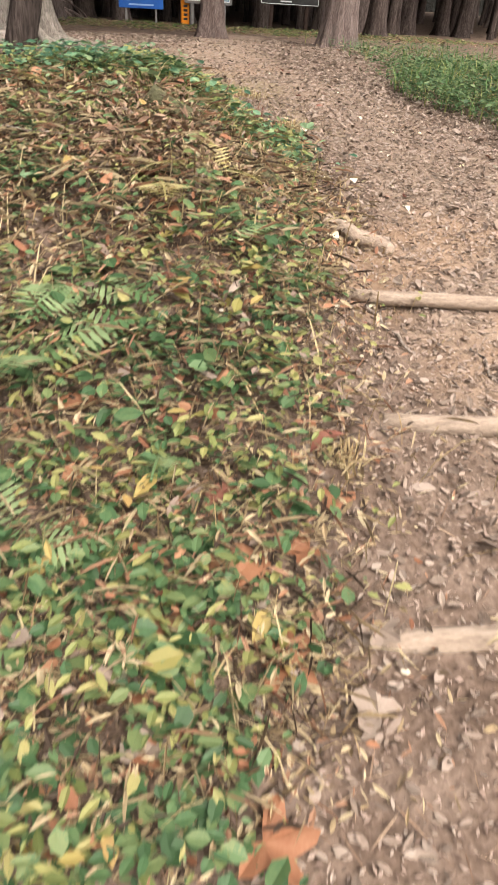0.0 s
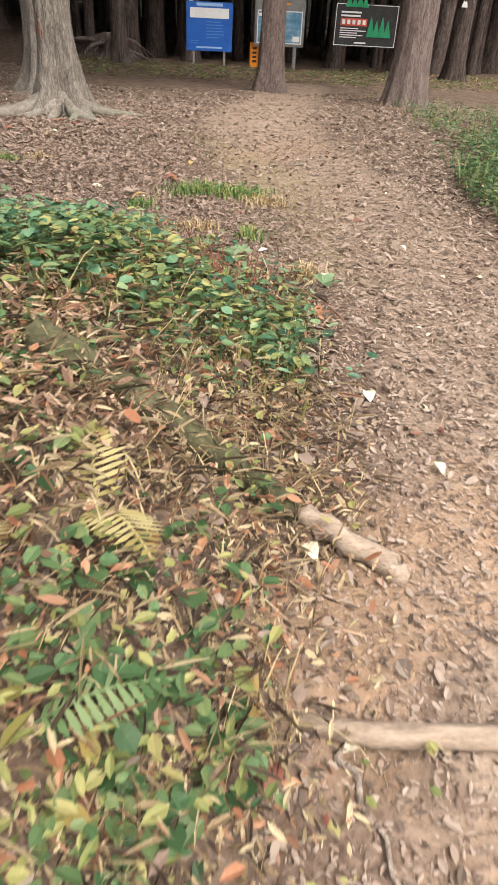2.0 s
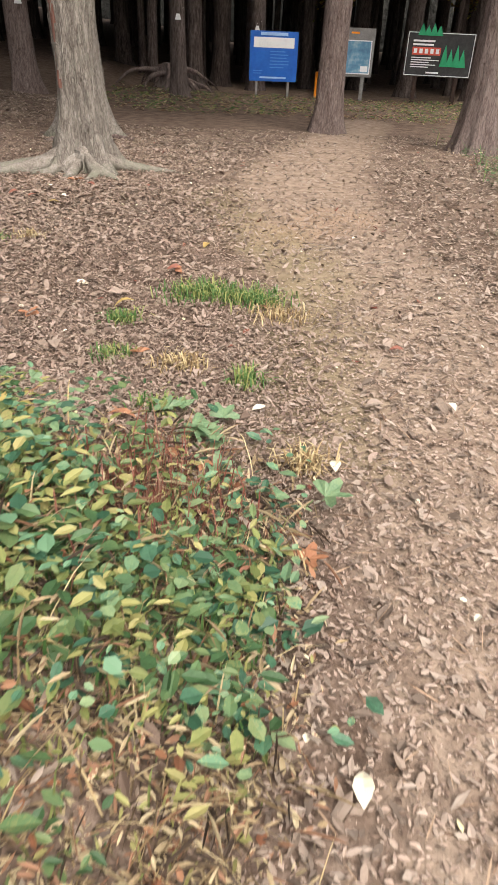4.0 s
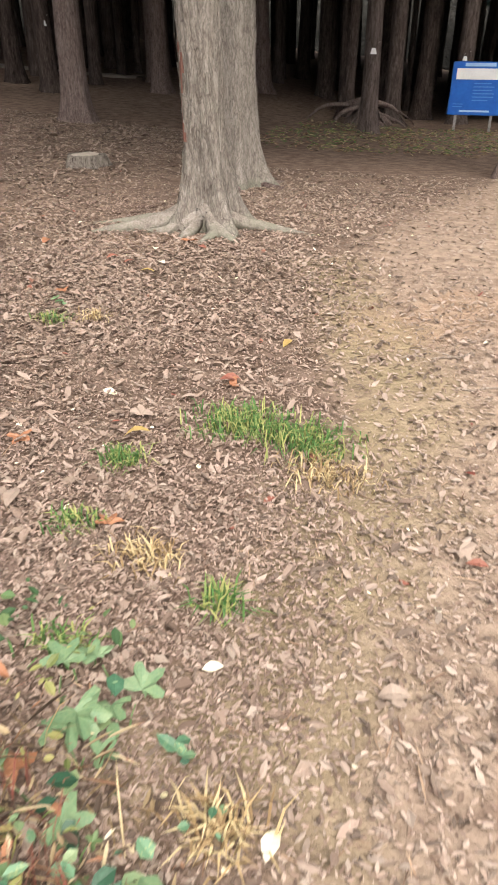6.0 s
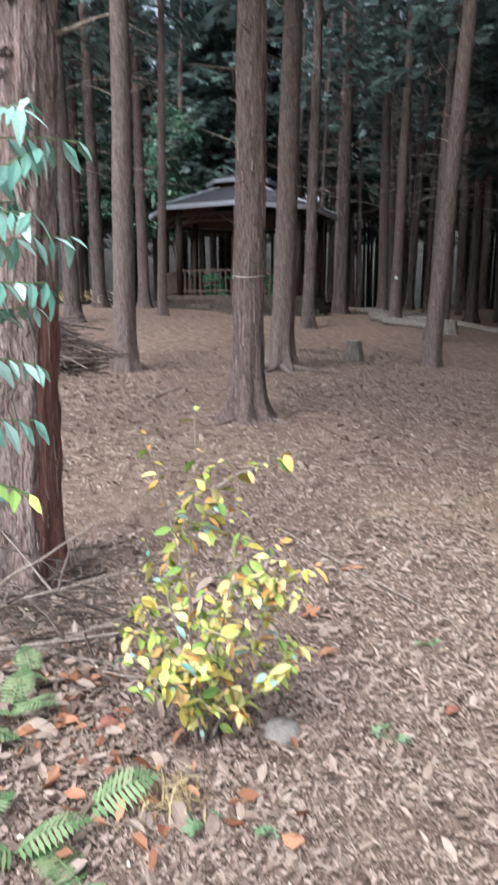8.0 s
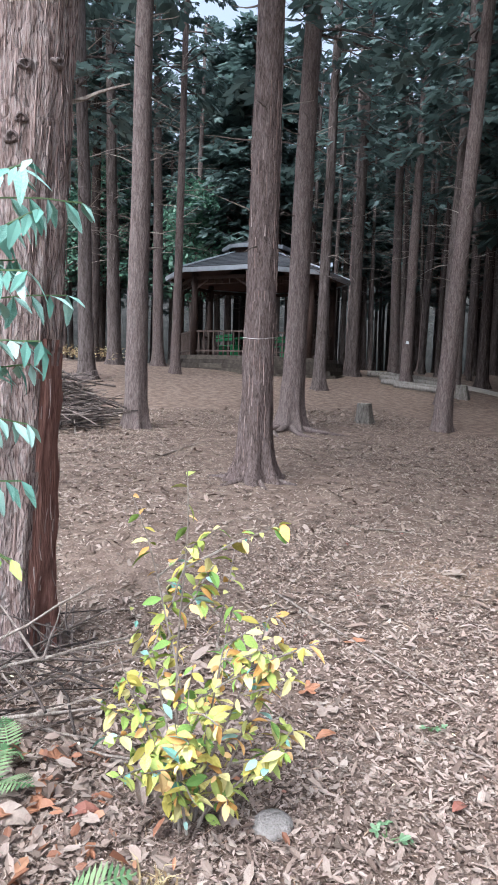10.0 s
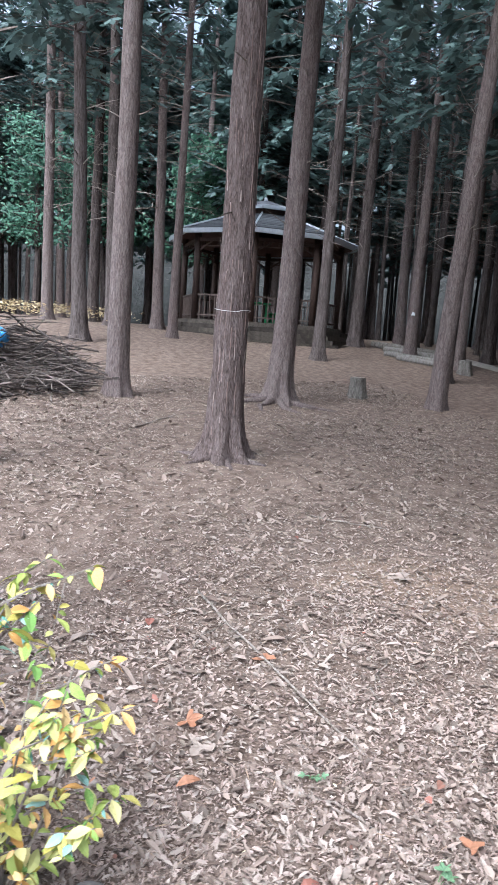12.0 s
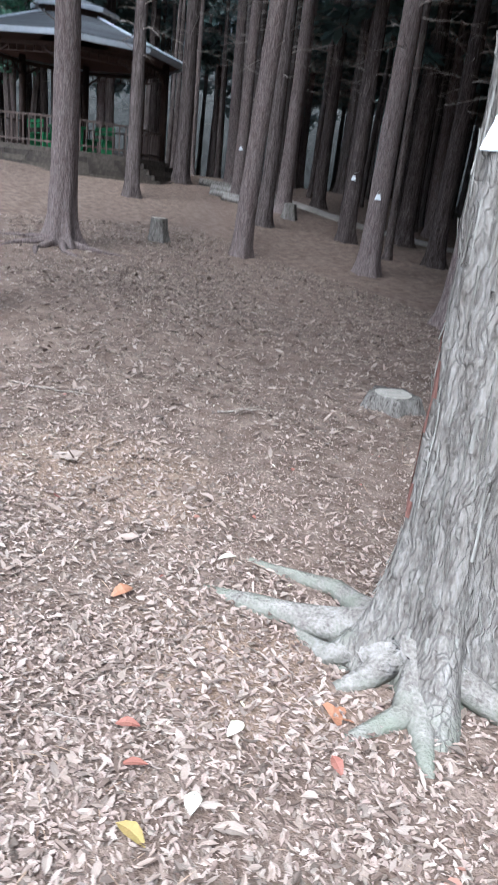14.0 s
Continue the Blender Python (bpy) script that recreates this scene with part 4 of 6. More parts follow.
# ---- the pavilion ----
def pavilion():
    cx, cy = -23.8, 16.2
    zp = 2.03
    turn = math.degrees(math.atan2(4.65 - cy, -0.49 - cx)) - 4
    t = thing("pavilion", "dark timber octagonal pavilion with grey shingle roof and railings", "pavilion", pose(cx, cy, zp, 0, 0, turn))

    def ring(r, z, off=0.0):
        return [Vector((r * math.cos(radians(45 * k + off)), r * math.sin(radians(45 * k + off)), z)) for k in range(8)]

    def prism(name, rings, material, close=True, label=""):
        vs = [p for q in rings for p in q]
        fs = [(i * 8 + k, i * 8 + (k + 1) % 8, i * 8 + 8 + (k + 1) % 8, i * 8 + 8 + k) for i in range(len(rings) - 1) for k in range(8)]
        if close:
            fs += [tuple(range(8))[::-1], tuple((len(rings) - 1) * 8 + k for k in range(8))]
        return part(name, mesh(name, vs, fs, material), t, label)

    R = 3.5
    prism("floor_slab", [ring(3.15, -0.14), ring(3.15, 0.0)], STONE)
    for i, r in enumerate((3.4, 3.65, 3.9, 4.15)):
        a = ring(r, -0.15 - 0.15 * i)
        for k in range(8):
            for q in range(3):
                p0, p1 = a[k].lerp(a[(k + 1) % 8], q / 3 + 0.006), a[k].lerp(a[(k + 1) % 8], (q + 1) / 3 - 0.006)
                mid = (p0 + p1) / 2
                yaw = math.degrees(math.atan2(p1.y - p0.y, p1.x - p0.x))
                inner = mid * (1 - 0.17 / mid.xy.length)
                boxpart("step_stone", t, STONE, (p1 - p0).length, 0.34, 0.17 + (0.5 if i == 3 else 0), pose(inner.x, inner.y, -0.15 * (i + 1) - 0.17 + 0.005 * ((k + q) % 3) - (0.5 if i == 3 else 0), 0, 0, yaw), 0.015)
    e = 2.82
    prism("soffit", [ring(R - 0.12, e + 0.03), ring(1.1, e + 0.36)], RED_WOOD, False)
    prism("fascia", [ring(R, e), ring(R + 0.03, e + 0.14), ring(R - 0.1, e + 0.16), ring(R - 0.12, e)], FLASHING, False)
    lo, hi = ring(R - 0.02, e + 0.155), ring(1.12, e + 0.98)
    prism("roof_deck", [ring(R - 0.05, e + 0.12), ring(1.1, e + 0.94)], DARK_WOOD, False)
    for k in range(8):
        a, b, c, d = lo[k], lo[(k + 1) % 8], hi[(k + 1) % 8], hi[k]
        for i in range(9):
            p0, p1 = i / 9, (i + 1) / 9 + 0.02
            q = [a.lerp(d, p0) + Vector((0, 0, 0.022)), b.lerp(c, p0) + Vector((0, 0, 0.022)), b.lerp(c, p1) + Vector((0, 0, 0.004)), a.lerp(d, p1) + Vector((0, 0, 0.004))]
            low = [v - Vector((0, 0, 0.018)) for v in q]
            part("shingle_course", mesh("shingle_course", q + low, [(0, 1, 2, 3), (0, 4, 5, 1)], SHINGLE), t)
        part("hip_cap", mesh("hip_cap", *tube([a + Vector((0, 0, 0.03)), d + Vector((0, 0, 0.03))], [0.035, 0.035], 6), FLASHING), t)
        m = ring(R - 0.62, 0)[k]
        part("post", mesh("post", *tube([m, m + Vector((0, 0, e + 0.1))], [0.12, 0.115], 10), DARK_WOOD, True), t)
        n = ring(R - 0.62, 0)[(k + 1) % 8]
        beam_a, beam_b = m + Vector((0, 0, e - 0.14)), n + Vector((0, 0, e - 0.14))
        part("beam", mesh("beam", *tube([beam_a, beam_b], [0.08, 0.08], 4), DARK_WOOD), t)
        for s in (0.12, 0.88):
            h = m.lerp(n, s)
            f = m.lerp(n, 0 if s < 0.5 else 1)
            part("brace", mesh("brace", *tube([f + Vector((0, 0, e - 0.55)), h + Vector((0, 0, e - 0.2)) + (h - f) * 1.2], [0.04, 0.04], 4), DARK_WOOD), t)
        if k == 4:
            continue
        for z, r in ((0.84, 0.04), (0.16, 0.035)):
            part("rail", mesh("rail", *tube([m + Vector((0, 0, z)), n + Vector((0, 0, z))], [r, r], 4), RAIL_WOOD), t)
        for i in range(1, 11):
            h = m.lerp(n, i / 11)
            part("baluster", mesh("baluster", *tube([h + Vector((0, 0, 0.02)), h + Vector((0, 0, 0.84))], [0.028, 0.028], 4), RAIL_WOOD), t)
        for i in range(1, 8):
            h = m.lerp(n, i / 8)
            part("fret", mesh("fret", *tube([h + Vector((0, 0, e - 0.34)), h + Vector((0, 0, e - 0.15))], [0.022, 0.022], 4), DARK_WOOD), t)
        part("fret_rail", mesh("fret_rail", *tube([m + Vector((0, 0, e - 0.36)), n + Vector((0, 0, e - 0.36))], [0.02, 0.02], 4), DARK_WOOD), t)
    prism("lantern_wall", [ring(1.08, e + 0.88), ring(1.08, e + 1.16)], DARK_WOOD, False)
    prism("lantern_fascia", [ring(1.35, e + 1.13), ring(1.37, e + 1.25), ring(1.28, e + 1.27), ring(1.26, e + 1.13)], FLASHING, False)
    prism("lantern_roof", [ring(1.32, e + 1.25), ring(0.05, e + 1.62)], SHINGLE)
    prism("finial", [ring(0.09, e + 1.56), ring(0.06, e + 1.72)], FLASHING)
    tb = thing("picnic_table", "green painted picnic table inside the pavilion", "table", t.matrix_basis @ pose(0.2, -0.2, 0, 0, 0, 30))
    boxpart("tabletop", tb, GREEN_PAINT, 1.5, 0.75, 0.06, pose(0, 0, 0.70), 0.01)
    for x in (-0.6, 0.6):
        for y in (-0.28, 0.28):
            boxpart("leg", tb, GREEN_PAINT, 0.08, 0.08, 0.70, pose(x, y, 0), 0.01)
    for y in (-1.0, 0.85):
        bn = thing("bench", "green painted slatted bench inside the pavilion", "bench", t.matrix_basis @ pose(0.2, y, 0, 0, 0, 30), "pavilion benches")
        for i in range(3):
            boxpart("slat", bn, GREEN_PAINT, 1.5, 0.1, 0.035, pose(0, -0.12 + 0.12 * i, 0.42), 0.006)
        for i in range(2):
            boxpart("back_slat", bn, GREEN_PAINT, 1.5, 0.03, 0.1, pose(0, 0.2 if y > 0 else -0.2, 0.6 + 0.14 * i), 0.006)
        for x in (-0.6, 0.6):
            boxpart("leg", bn, GREEN_PAINT, 0.07, 0.36, 0.42, pose(x, 0, 0), 0.01)


pavilion()

# ---- stumps, roots, tags ----
def stump(x, y, r, h, seed, label, lobes=5):
    t = thing("tree_stump", label, "stump", pose(x, y, ground(x, y), 0, 0, seed * 40), "stumps")
    part("bark", mesh("bark", *trunk(r, h, seed, 0.55, lobes, (0, 0), 28, 0.012, 0.95), BARK_GREY, True), t)
    rng = random.Random(seed)
    pts = [Vector((r * 0.9 * math.cos(k * 0.349), r * 0.9 * math.sin(k * 0.349), h + 0.004 + rng.uniform(-0.006, 0.006))) for k in range(18)]
    low = [p - Vector((0, 0, 0.02)) for p in pts]
    part("cut_face", mesh("cut_face", pts + low, [tuple(range(18))] + [(k, 18 + k, 18 + (k + 1) % 18, (k + 1) % 18) for k in range(18)], CUT_WOOD), t, "pale sawn face")


stump(-4.22, 11.02, 0.175, 0.12, 31, "low sawn stump with a pale top on leaf litter")
stump(-12.35, 13.2, 0.15, 0.42, 32, "knee-high sawn stump on the slope")
stump(-16.0, 19.35, 0.16, 0.4, 33, "knee-high sawn stump below the pavilion")


def roots(parent, lines, material, r0=0.05, rise=0.0):
    for i, ln in enumerate(lines):
        base = parent.matrix_basis.translation
        pts = []
        for k in range(len(ln) - 1):
            for q in range(4):
                u = q / 4
                x, y = ln[k][0] * (1 - u) + ln[k + 1][0] * u, ln[k][1] * (1 - u) + ln[k + 1][1] * u
                pts.append((x, y))
        pts.append(ln[-1])
        n = len(pts)
        v = [Vector((x - base.x, y - base.y, bumpy(x, y) - base.z + r0 * (0.9 - 1.3 * j / n) + 0.10 * max(0, 0.3 - j / n) + rise * max(0, 1 - 1.7 * j / n) ** 2)) for j, (x, y) in enumerate(pts)]
        part("root", mesh("root", *tube(v, [r0 * (1.5 - 1.2 * j / n) for j in range(n)], 8), material, True), parent)


roots(TREE_A, [[(-1.86, 8.45), (-2.12, 8.3), (-2.35, 8.24), (-2.6, 8.1)], [(-1.8, 8.42), (-1.98, 8.24), (-2.18, 8.24)], [(-1.68, 8.45), (-1.36, 8.6), (-0.95, 8.5)],
               [(-1.84, 8.5), (-2.3, 8.58), (-2.7, 8.4)], [(-1.78, 8.4), (-1.85, 8.16)], [(-1.7, 8.42), (-1.62, 8.24), (-1.66, 8.02)]], ROOT_BARK, 0.045, 0.05)
roots(TREE_A, [[(-1.75, 8.44), (-1.6, 8.3), (-1.42, 8.14)], [(-1.84, 8.46), (-2.1, 8.36), (-2.4, 8.16), (-2.55, 8.12)]], ROOT_BARK, 0.055, 0.08)
for tr, c in ((TREE_M, (-7.67, 8.29)), (TREE_A2, (-2.24, 10.57))):
    roots(tr, [[c, (c[0] + 0.55 * math.cos(a), c[1] + 0.55 * math.sin(a))] for a in (-2.2, -1.2, -0.2, 0.7, 1.9, 2.9)], BARK, 0.04)
roots(TREE_O, [[(-11.66, 11.02), (-11.66 + 0.75 * math.cos(a), 11.02 + 0.75 * math.sin(a)), (-11.66 + 1.15 * math.cos(a + 0.2), 11.02 + 1.15 * math.sin(a + 0.2))] for a in (-2.4, -1.5, -0.9, -0.3, 0.5)], BARK, 0.05)


def tag(x, y, z, rz, w, h, label):
    t = thing("tree_tag", label, "tag", pose(x, y, z, 0, 0, rz), "white tags on trunks")
    bm = box(w, 0.012, h, 0.003)
    for v in bm.verts:
        if v.co.z > h * 0.6:
            v.co.x *= 0.55
    part("plate", done(bm, "plate", WHITE_PAINT), t)
    part("cord", mesh("cord", *tube([(-w * 0.3, 0, h * 0.9), (-w * 0.1, 0.02, h * 1.5), (w * 0.2, 0.03, h * 1.6), (w * 0.9, 0.05, h * 2.0)], [0.003] * 4, 4), STRING), t)


tag(-1.81, 8.38, 1.74, 20, 0.13, 0.09, "white plate tied to a grey trunk")
for i, (x, y, r) in enumerate(MID):
    if i in (4, 7, 8, 15, 16, 21, 22, 25, 28):
        a = math.atan2(5.0 - y, -0.4 - x)
        tag(x + (r * 1.05) * math.cos(a), y + (r * 1.05) * math.sin(a), ground(x, y) + 1.25 + 0.1 * (i % 3), math.degrees(a) + 90, 0.12, 0.1, "small white plate on a shaded trunk")
circle = [(0.2 * math.cos(k * 0.3142), 0.2 * math.sin(k * 0.3142), 0.012 * math.sin(k * 0.6)) for k in range(21)]
sx = tagged(new("string", mesh("string", *tube(circle, [0.004] * 21, 4, False), STRING)), "pale string tied round a conifer trunk", "string")
sx.matrix_basis = pose(-7.66, 8.305, 1.8)


# ---- leaves and plants ----
def leaf_shape(length, width, fold=0.15, curl=0.1, notch=0):
    """One leaf lying along +y: outline halves folded at the midrib."""
    prof = [(0.0, 0.04), (0.18, 0.6), (0.42, 1.0), (0.68, 0.78), (0.88, 0.36), (1.0, 0.0)]
    vs, fs = [], []
    for i, (t, w) in enumerate(prof):
        z = curl * length * math.sin(t * math.pi)
        ww = w * width / 2 * (1 - 0.18 * notch * (i % 2))
        vs += [(-ww, t * length, z + fold * ww), (0, t * length, z), (ww, t * length, z + fold * ww)]
    for i in range(len(prof) - 1):
        o = i * 3
        fs += [(o, o + 1, o + 4, o + 3), (o + 1, o + 2, o + 5, o + 4)]
    return vs, fs


def lobed(length, seed, lobes=5):
    """A broad lobed leaf, curled when dry."""
    rng = random.Random(seed)
    vs, n = [(0, 0, 0)], lobes * 4
    for k in range(n + 1):
        a = radians(-150 + 300 * k / n)
        lob = 0.72 + 0.28 * math.cos(lobes * radians(300) * k / n * 1.0 + math.pi) if lobes else 1
        r = length * 0.55 * lob * rng.uniform(0.92, 1.05)
        vs.append((r * math.sin(a), length * 0.42 + r * math.cos(a), length * 0.16 * (abs(math.sin(a)) ** 1.5) * rng.uniform(0.5, 1.2)))
    vs[0] = (0, length * 0.3, 0)
    return vs, [(0, k, k + 1) for k in range(1, n + 1)]


def litter(name, label, n, where, lengths, aspect, material, seed, lift=0.01, tilt=0.35, plain=False):
    """Countless small leaves on the floor, as one body of stuff. where(rng) gives a place or None."""
    rng = random.Random(seed)
    V, Fc = [], []
    while n > 0:
        n -= 1
        p = where(rng)
        if p is None:
            continue
        x, y = p
        z = bumpy(x, y) + rng.random() * lift + 0.004
        a, L = rng.uniform(0, 6.283), lengths[0] + (lengths[1] - lengths[0]) * rng.random() ** 1.6
        w = L * aspect * rng.uniform(0.6, 1.3)
        u = Vector((math.cos(a), math.sin(a), rng.gauss(0, tilt)))
        s = Vector((-math.sin(a), math.cos(a), rng.gauss(0, tilt)))
        c = Vector((x, y, z))
        f = rng.uniform(-0.3, 0.5) * w
        k = Vector((0, 0, f))
        o = len(V)
        e = u * L
        if plain:
            V += [c - e * 0.5, c + s * w * 0.5 + k, c + e * 0.5, c - s * w * 0.5 + k * 0.4]
            Fc.append((o, o + 3, o + 2, o + 1))
            continue
        V += [c - e * 0.5, c - e * 0.2 + s * w * 0.45 + k, c + e * 0.22 + s * w * 0.4 + k, c + e * 0.5 + k * 0.6, c + e * 0.22 - s * w * 0.4 + k, c - e * 0.2 - s * w * 0.45 + k]
        Fc += [(o, o + 3, o + 2, o + 1), (o, o + 5, o + 4, o + 3)]
    return tagged(new(name, mesh(name, V, Fc, material)), label, "leaf litter", kind="stuff")


WALKED = [(-1.0, 1.0), (-0.4, 2.6), (0.0, 4.0), (-0.5, 5.5), (-1.5, 6.5), (-2.2, 7.4), (-2.4, 5.6)]


def near_walk(x, y):
    return min((x - p) ** 2 + (y - q) ** 2 for p, q in WALKED)


def bank_edge(y):
    """Where the plants of the bank give way to the trail."""
    ys, xs = (0.0, 0.8, 1.1, 1.6, 2.0, 2.4, 3.0, 4.0, 4.6, 5.2), (-1.2, -0.98, -0.86, -0.7, -0.62, -0.45, -0.32, -0.24, -0.45, -0.9)
    return float(np.interp(y, ys, xs)) + 0.06 * noise.noise((y * 3, 7, 7))


def in_near(rng):
    x, y = rng.uniform(-6.5, 3.2), rng.uniform(0.2, 11)
    d = near_walk(x, y)
    if rng.random() > math.exp(-d / 5.5) or rng.random() < 0.22 * trail(x, y) or (x < bank_edge(y) and y < 4.2 and rng.random() < 0.6) or (y > 4.6 and noise.noise((x * 0.9, y * 0.9, 5)) > rng.uniform(0.0, 0.55)):
        return None
    return x, y


def in_mid(rng):
    x, y = rng.uniform(-14, 3.0), rng.uniform(3, 15)
    if rng.random() < 0.6 * trail(x, y) or (x > -3 and y > 12) or 0.45 + 0.55 * noise.noise((x * 0.5, y * 0.5, 9)) < rng.random() * 0.8:
        return None
    return x, y


def on_bank(rng):
    x, y = rng.uniform(-2.9, -0.15), rng.uniform(0.6, 5.2)
    if -2.0 - 0.5 * noise.noise((y * 1.5, 1, 4)) - rng.expovariate(3) > x or y < 0.9 + 0.3 * noise.noise((x * 2, 3, 3)) or x > bank_edge(y) + rng.expovariate(9) or (y > 3.7 and rng.random() < smooth(3.7, 4.5, y)):
        return None
    return x, y


litter("leaf_litter", "tan and pale dry leaves strewn over the forest floor", 190000, in_near, (0.008, 0.036), 0.42, LITTER, 1, 0.012)
litter("leaf_crumbs", "fine broken leaf crumbs over the forest floor", 260000, in_near, (0.007, 0.02), 0.45, LITTER_FINE, 21, 0.01, 0.4, True)
litter("leaf_litter", "small pale fallen leaves on the open forest floor", 240000, in_mid, (0.015, 0.06), 0.42, LITTER, 2, 0.012, 0.3, True)
litter("leaf_litter", "ochre and brown long leaves matted on the bank", 85000, on_bank, (0.01, 0.036), 0.32, LITTER_BANK, 3, 0.05, 0.55)
litter("leaf_litter", "broad tan leaves curled on the floor", 3000, in_near, (0.025, 0.065), 0.5, LITTER, 4, 0.015, 0.4)
litter("leaf_crumbs", "dense fine leaf crumbs beside the trail", 90000, lambda r: (lambda x, y: None if r.random() < 1.5 * trail(x, y) else (x, y))(r.uniform(-2.6, 0.6), r.triangular(3.4, 7.0, 4.6)), (0.008, 0.022), 0.45, LITTER_FINE, 22, 0.014, 0.4, True)
litter("leaf_litter", "overlapping brown leaves on the open floor", 42000, lambda r: (lambda x, y: None if r.random() < trail(x, y) or noise.noise((x * 1.1, y * 1.1, 2)) > r.uniform(-0.1, 0.4) else (x, y))(r.triangular(-6.0, 0.2, -1.8), r.triangular(4.8, 10.5, 7.0)), (0.014, 0.038), 0.45, LITTER_FINE, 23, 0.01, 0.35)
litter("red_leaves", "small russet leaves scattered over the bank plants", 2600, on_bank, (0.02, 0.05), 0.5, LEAF_ORANGE, 26, 0.09, 0.4)
litter("leaf_litter", "larger pale dry leaves and bark bits on the open floor", 16000, lambda r: (lambda p: p if p and p[0] < -3.0 and p[1] > 5.5 else None)(in_mid(r)), (0.05, 0.13), 0.34, LITTER_LARGE, 27, 0.02, 0.3)
litter("fallen_needles", "thin brown needles and twig bits on the floor", 26000, in_near, (0.03, 0.09), 0.05, NEEDLES, 5, 0.012, 0.25)
litter("pale_leaves", "scattered white and cream leaf undersides", 1300, in_near, (0.012, 0.028), 0.65, LEAF_PALE, 6, 0.016, 0.3)
litter("red_leaves", "scattered small red and orange leaves", 500, in_near, (0.025, 0.05), 0.6, LEAF_RED, 7, 0.016, 0.3)


def clumps(name, label, cat_, n, where, stems, size, height, aspect, material, seed):
    """Low plants too many to count: short stems, each ending in tilted leaves."""
    rng = random.Random(seed)
    V, Fc = [], []
    for _ in range(n):
        p = where(rng)
        if p is None:
            continue
        x, y = p
        z = bumpy(x, y)
        for _ in range(rng.randint(*stems)):
            a, h = rng.uniform(0, 6.283), height * rng.uniform(0.3, 1.0)
            c = Vector((x + rng.gauss(0, 0.03), y + rng.gauss(0, 0.03), z + h))
            L = size[0] + (size[1] - size[0]) * rng.random() ** 1.5
            u = Vector((math.cos(a), math.sin(a), rng.uniform(-0.45, 0.35))).normalized()
            s = u.cross(Vector((rng.gauss(0, 0.3), rng.gauss(0, 0.3), 1))).normalized()
            k = u.cross(s) * (-L * 0.07)
            w = L * aspect * rng.uniform(0.6, 1.15)
            o = len(V)
            V += [c, c + u * L * 0.3 + s * w * 0.48 + k, c + u * L * 0.68 + s * w * 0.42 + k, c + u * L, c + u * L * 0.68 - s * w * 0.42 + k, c + u * L * 0.3 - s * w * 0.48 + k]
            Fc += [(o, o + 3, o + 2, o + 1), (o, o + 5, o + 4, o + 3)]
    return tagged(new(name, mesh(name, V, Fc, material)), label, cat_, kind="stuff")


def green_bank(rng):
    x, y = rng.uniform(-2.6, -0.35), rng.uniform(0.9, 4.6)
    if (y > 3.8 and x > -1.0 and rng.random() < 0.85) or -2.0 - 0.4 * noise.noise((y * 1.5, 1, 4)) - rng.expovariate(4) > x:
        return None
    g = noise.noise((x * 1.6, y * 1.6, 4.0)) + 0.75 * smooth(2.5, 1.6, y) + 0.2 * smooth(3.1, 2.8, y) + 0.5 * smooth(3.2, 3.9, y) - 0.1 * smooth(2.0, 2.6, y) * smooth(3.5, 3.0, y)
    return (x, y) if g > rng.uniform(-0.25, 0.9) and x < bank_edge(y) + rng.gauss(-0.03, 0.05) else None


def foot_green(rng):
    x, y = rng.uniform(-2.5, -0.5), rng.uniform(0.7, 2.5)
    return (x, y) if x < bank_edge(y) + rng.gauss(0.0, 0.07) and noise.noise((x * 3, y * 3, 2)) > rng.uniform(-0.5, 0.3) else None


def verge(rng):
    x, y = 1.0 + abs(rng.gauss(0, 1.6)), rng.gauss(5.6, 2.0)
    return (x, y) if noise.noise((x * 1.4, y * 1.4, 6)) > rng.uniform(-0.7, 0.1) and x > 1.1 + 0.25 * noise.noise((y, 2, 2)) + (0.5 if y > 7 else 0) else None


def sign_verge(rng):
    x, y = rng.uniform(-3.5, 7.0), rng.uniform(14.2, 19.8)
    return x, y


clumps("groundcover", "low green ivy-like leaves over the bank", "groundcover", 3400, green_bank, (4, 8), (0.01, 0.046), 0.09, 0.68, LEAF_GREEN, 11)
clumps("groundcover", "low green leaves at the foot of the bank", "groundcover", 780, foot_green, (4, 7), (0.012, 0.05), 0.08, 0.75, LEAF_GREEN, 12)
clumps("groundcover", "broad blue-green leaves at the top of the bank", "groundcover", 460, lambda r: (lambda x, y: (x, y) if x < bank_edge(y) - (0.45 if y > 3.75 else 0.05) else None)(r.gauss(-1.15, 0.45), r.gauss(3.75, 0.3)), (4, 7), (0.018, 0.048), 0.16, 0.75, LEAF_TEAL, 13)
clumps("groundcover", "yellow-green leaves among the bank plants", "groundcover", 2300, green_bank, (3, 6), (0.014, 0.05), 0.10, 0.45, LEAF_OLIVE, 19)
clumps("dry_undergrowth", "yellowing dry stalks and leaves on the bank", "undergrowth", 2200, on_bank, (3, 6), (0.02, 0.05), 0.1, 0.24, LITTER_BANK, 14)
clumps("dry_stalks", "thin dry grass stalks over the bank", "undergrowth", 2600, on_bank, (4, 8), (0.04, 0.1), 0.1, 0.05, LITTER_BANK, 24)
clumps("groundcover", "olive leaves scattered through the bank", "groundcover", 1300, lambda r: (lambda p: p if p and noise.noise((p[0] * 2.3, p[1] * 2.3, 8)) > -0.1 else None)(on_bank(r)), (2, 5), (0.012, 0.034), 0.08, 0.6, LEAF_OLIVE, 25)
clumps("verge_plants", "green low plants beside the trail", "groundcover", 5200, verge, (4, 8), (0.02, 0.05), 0.14, 0.6, LEAF_GREEN, 15)
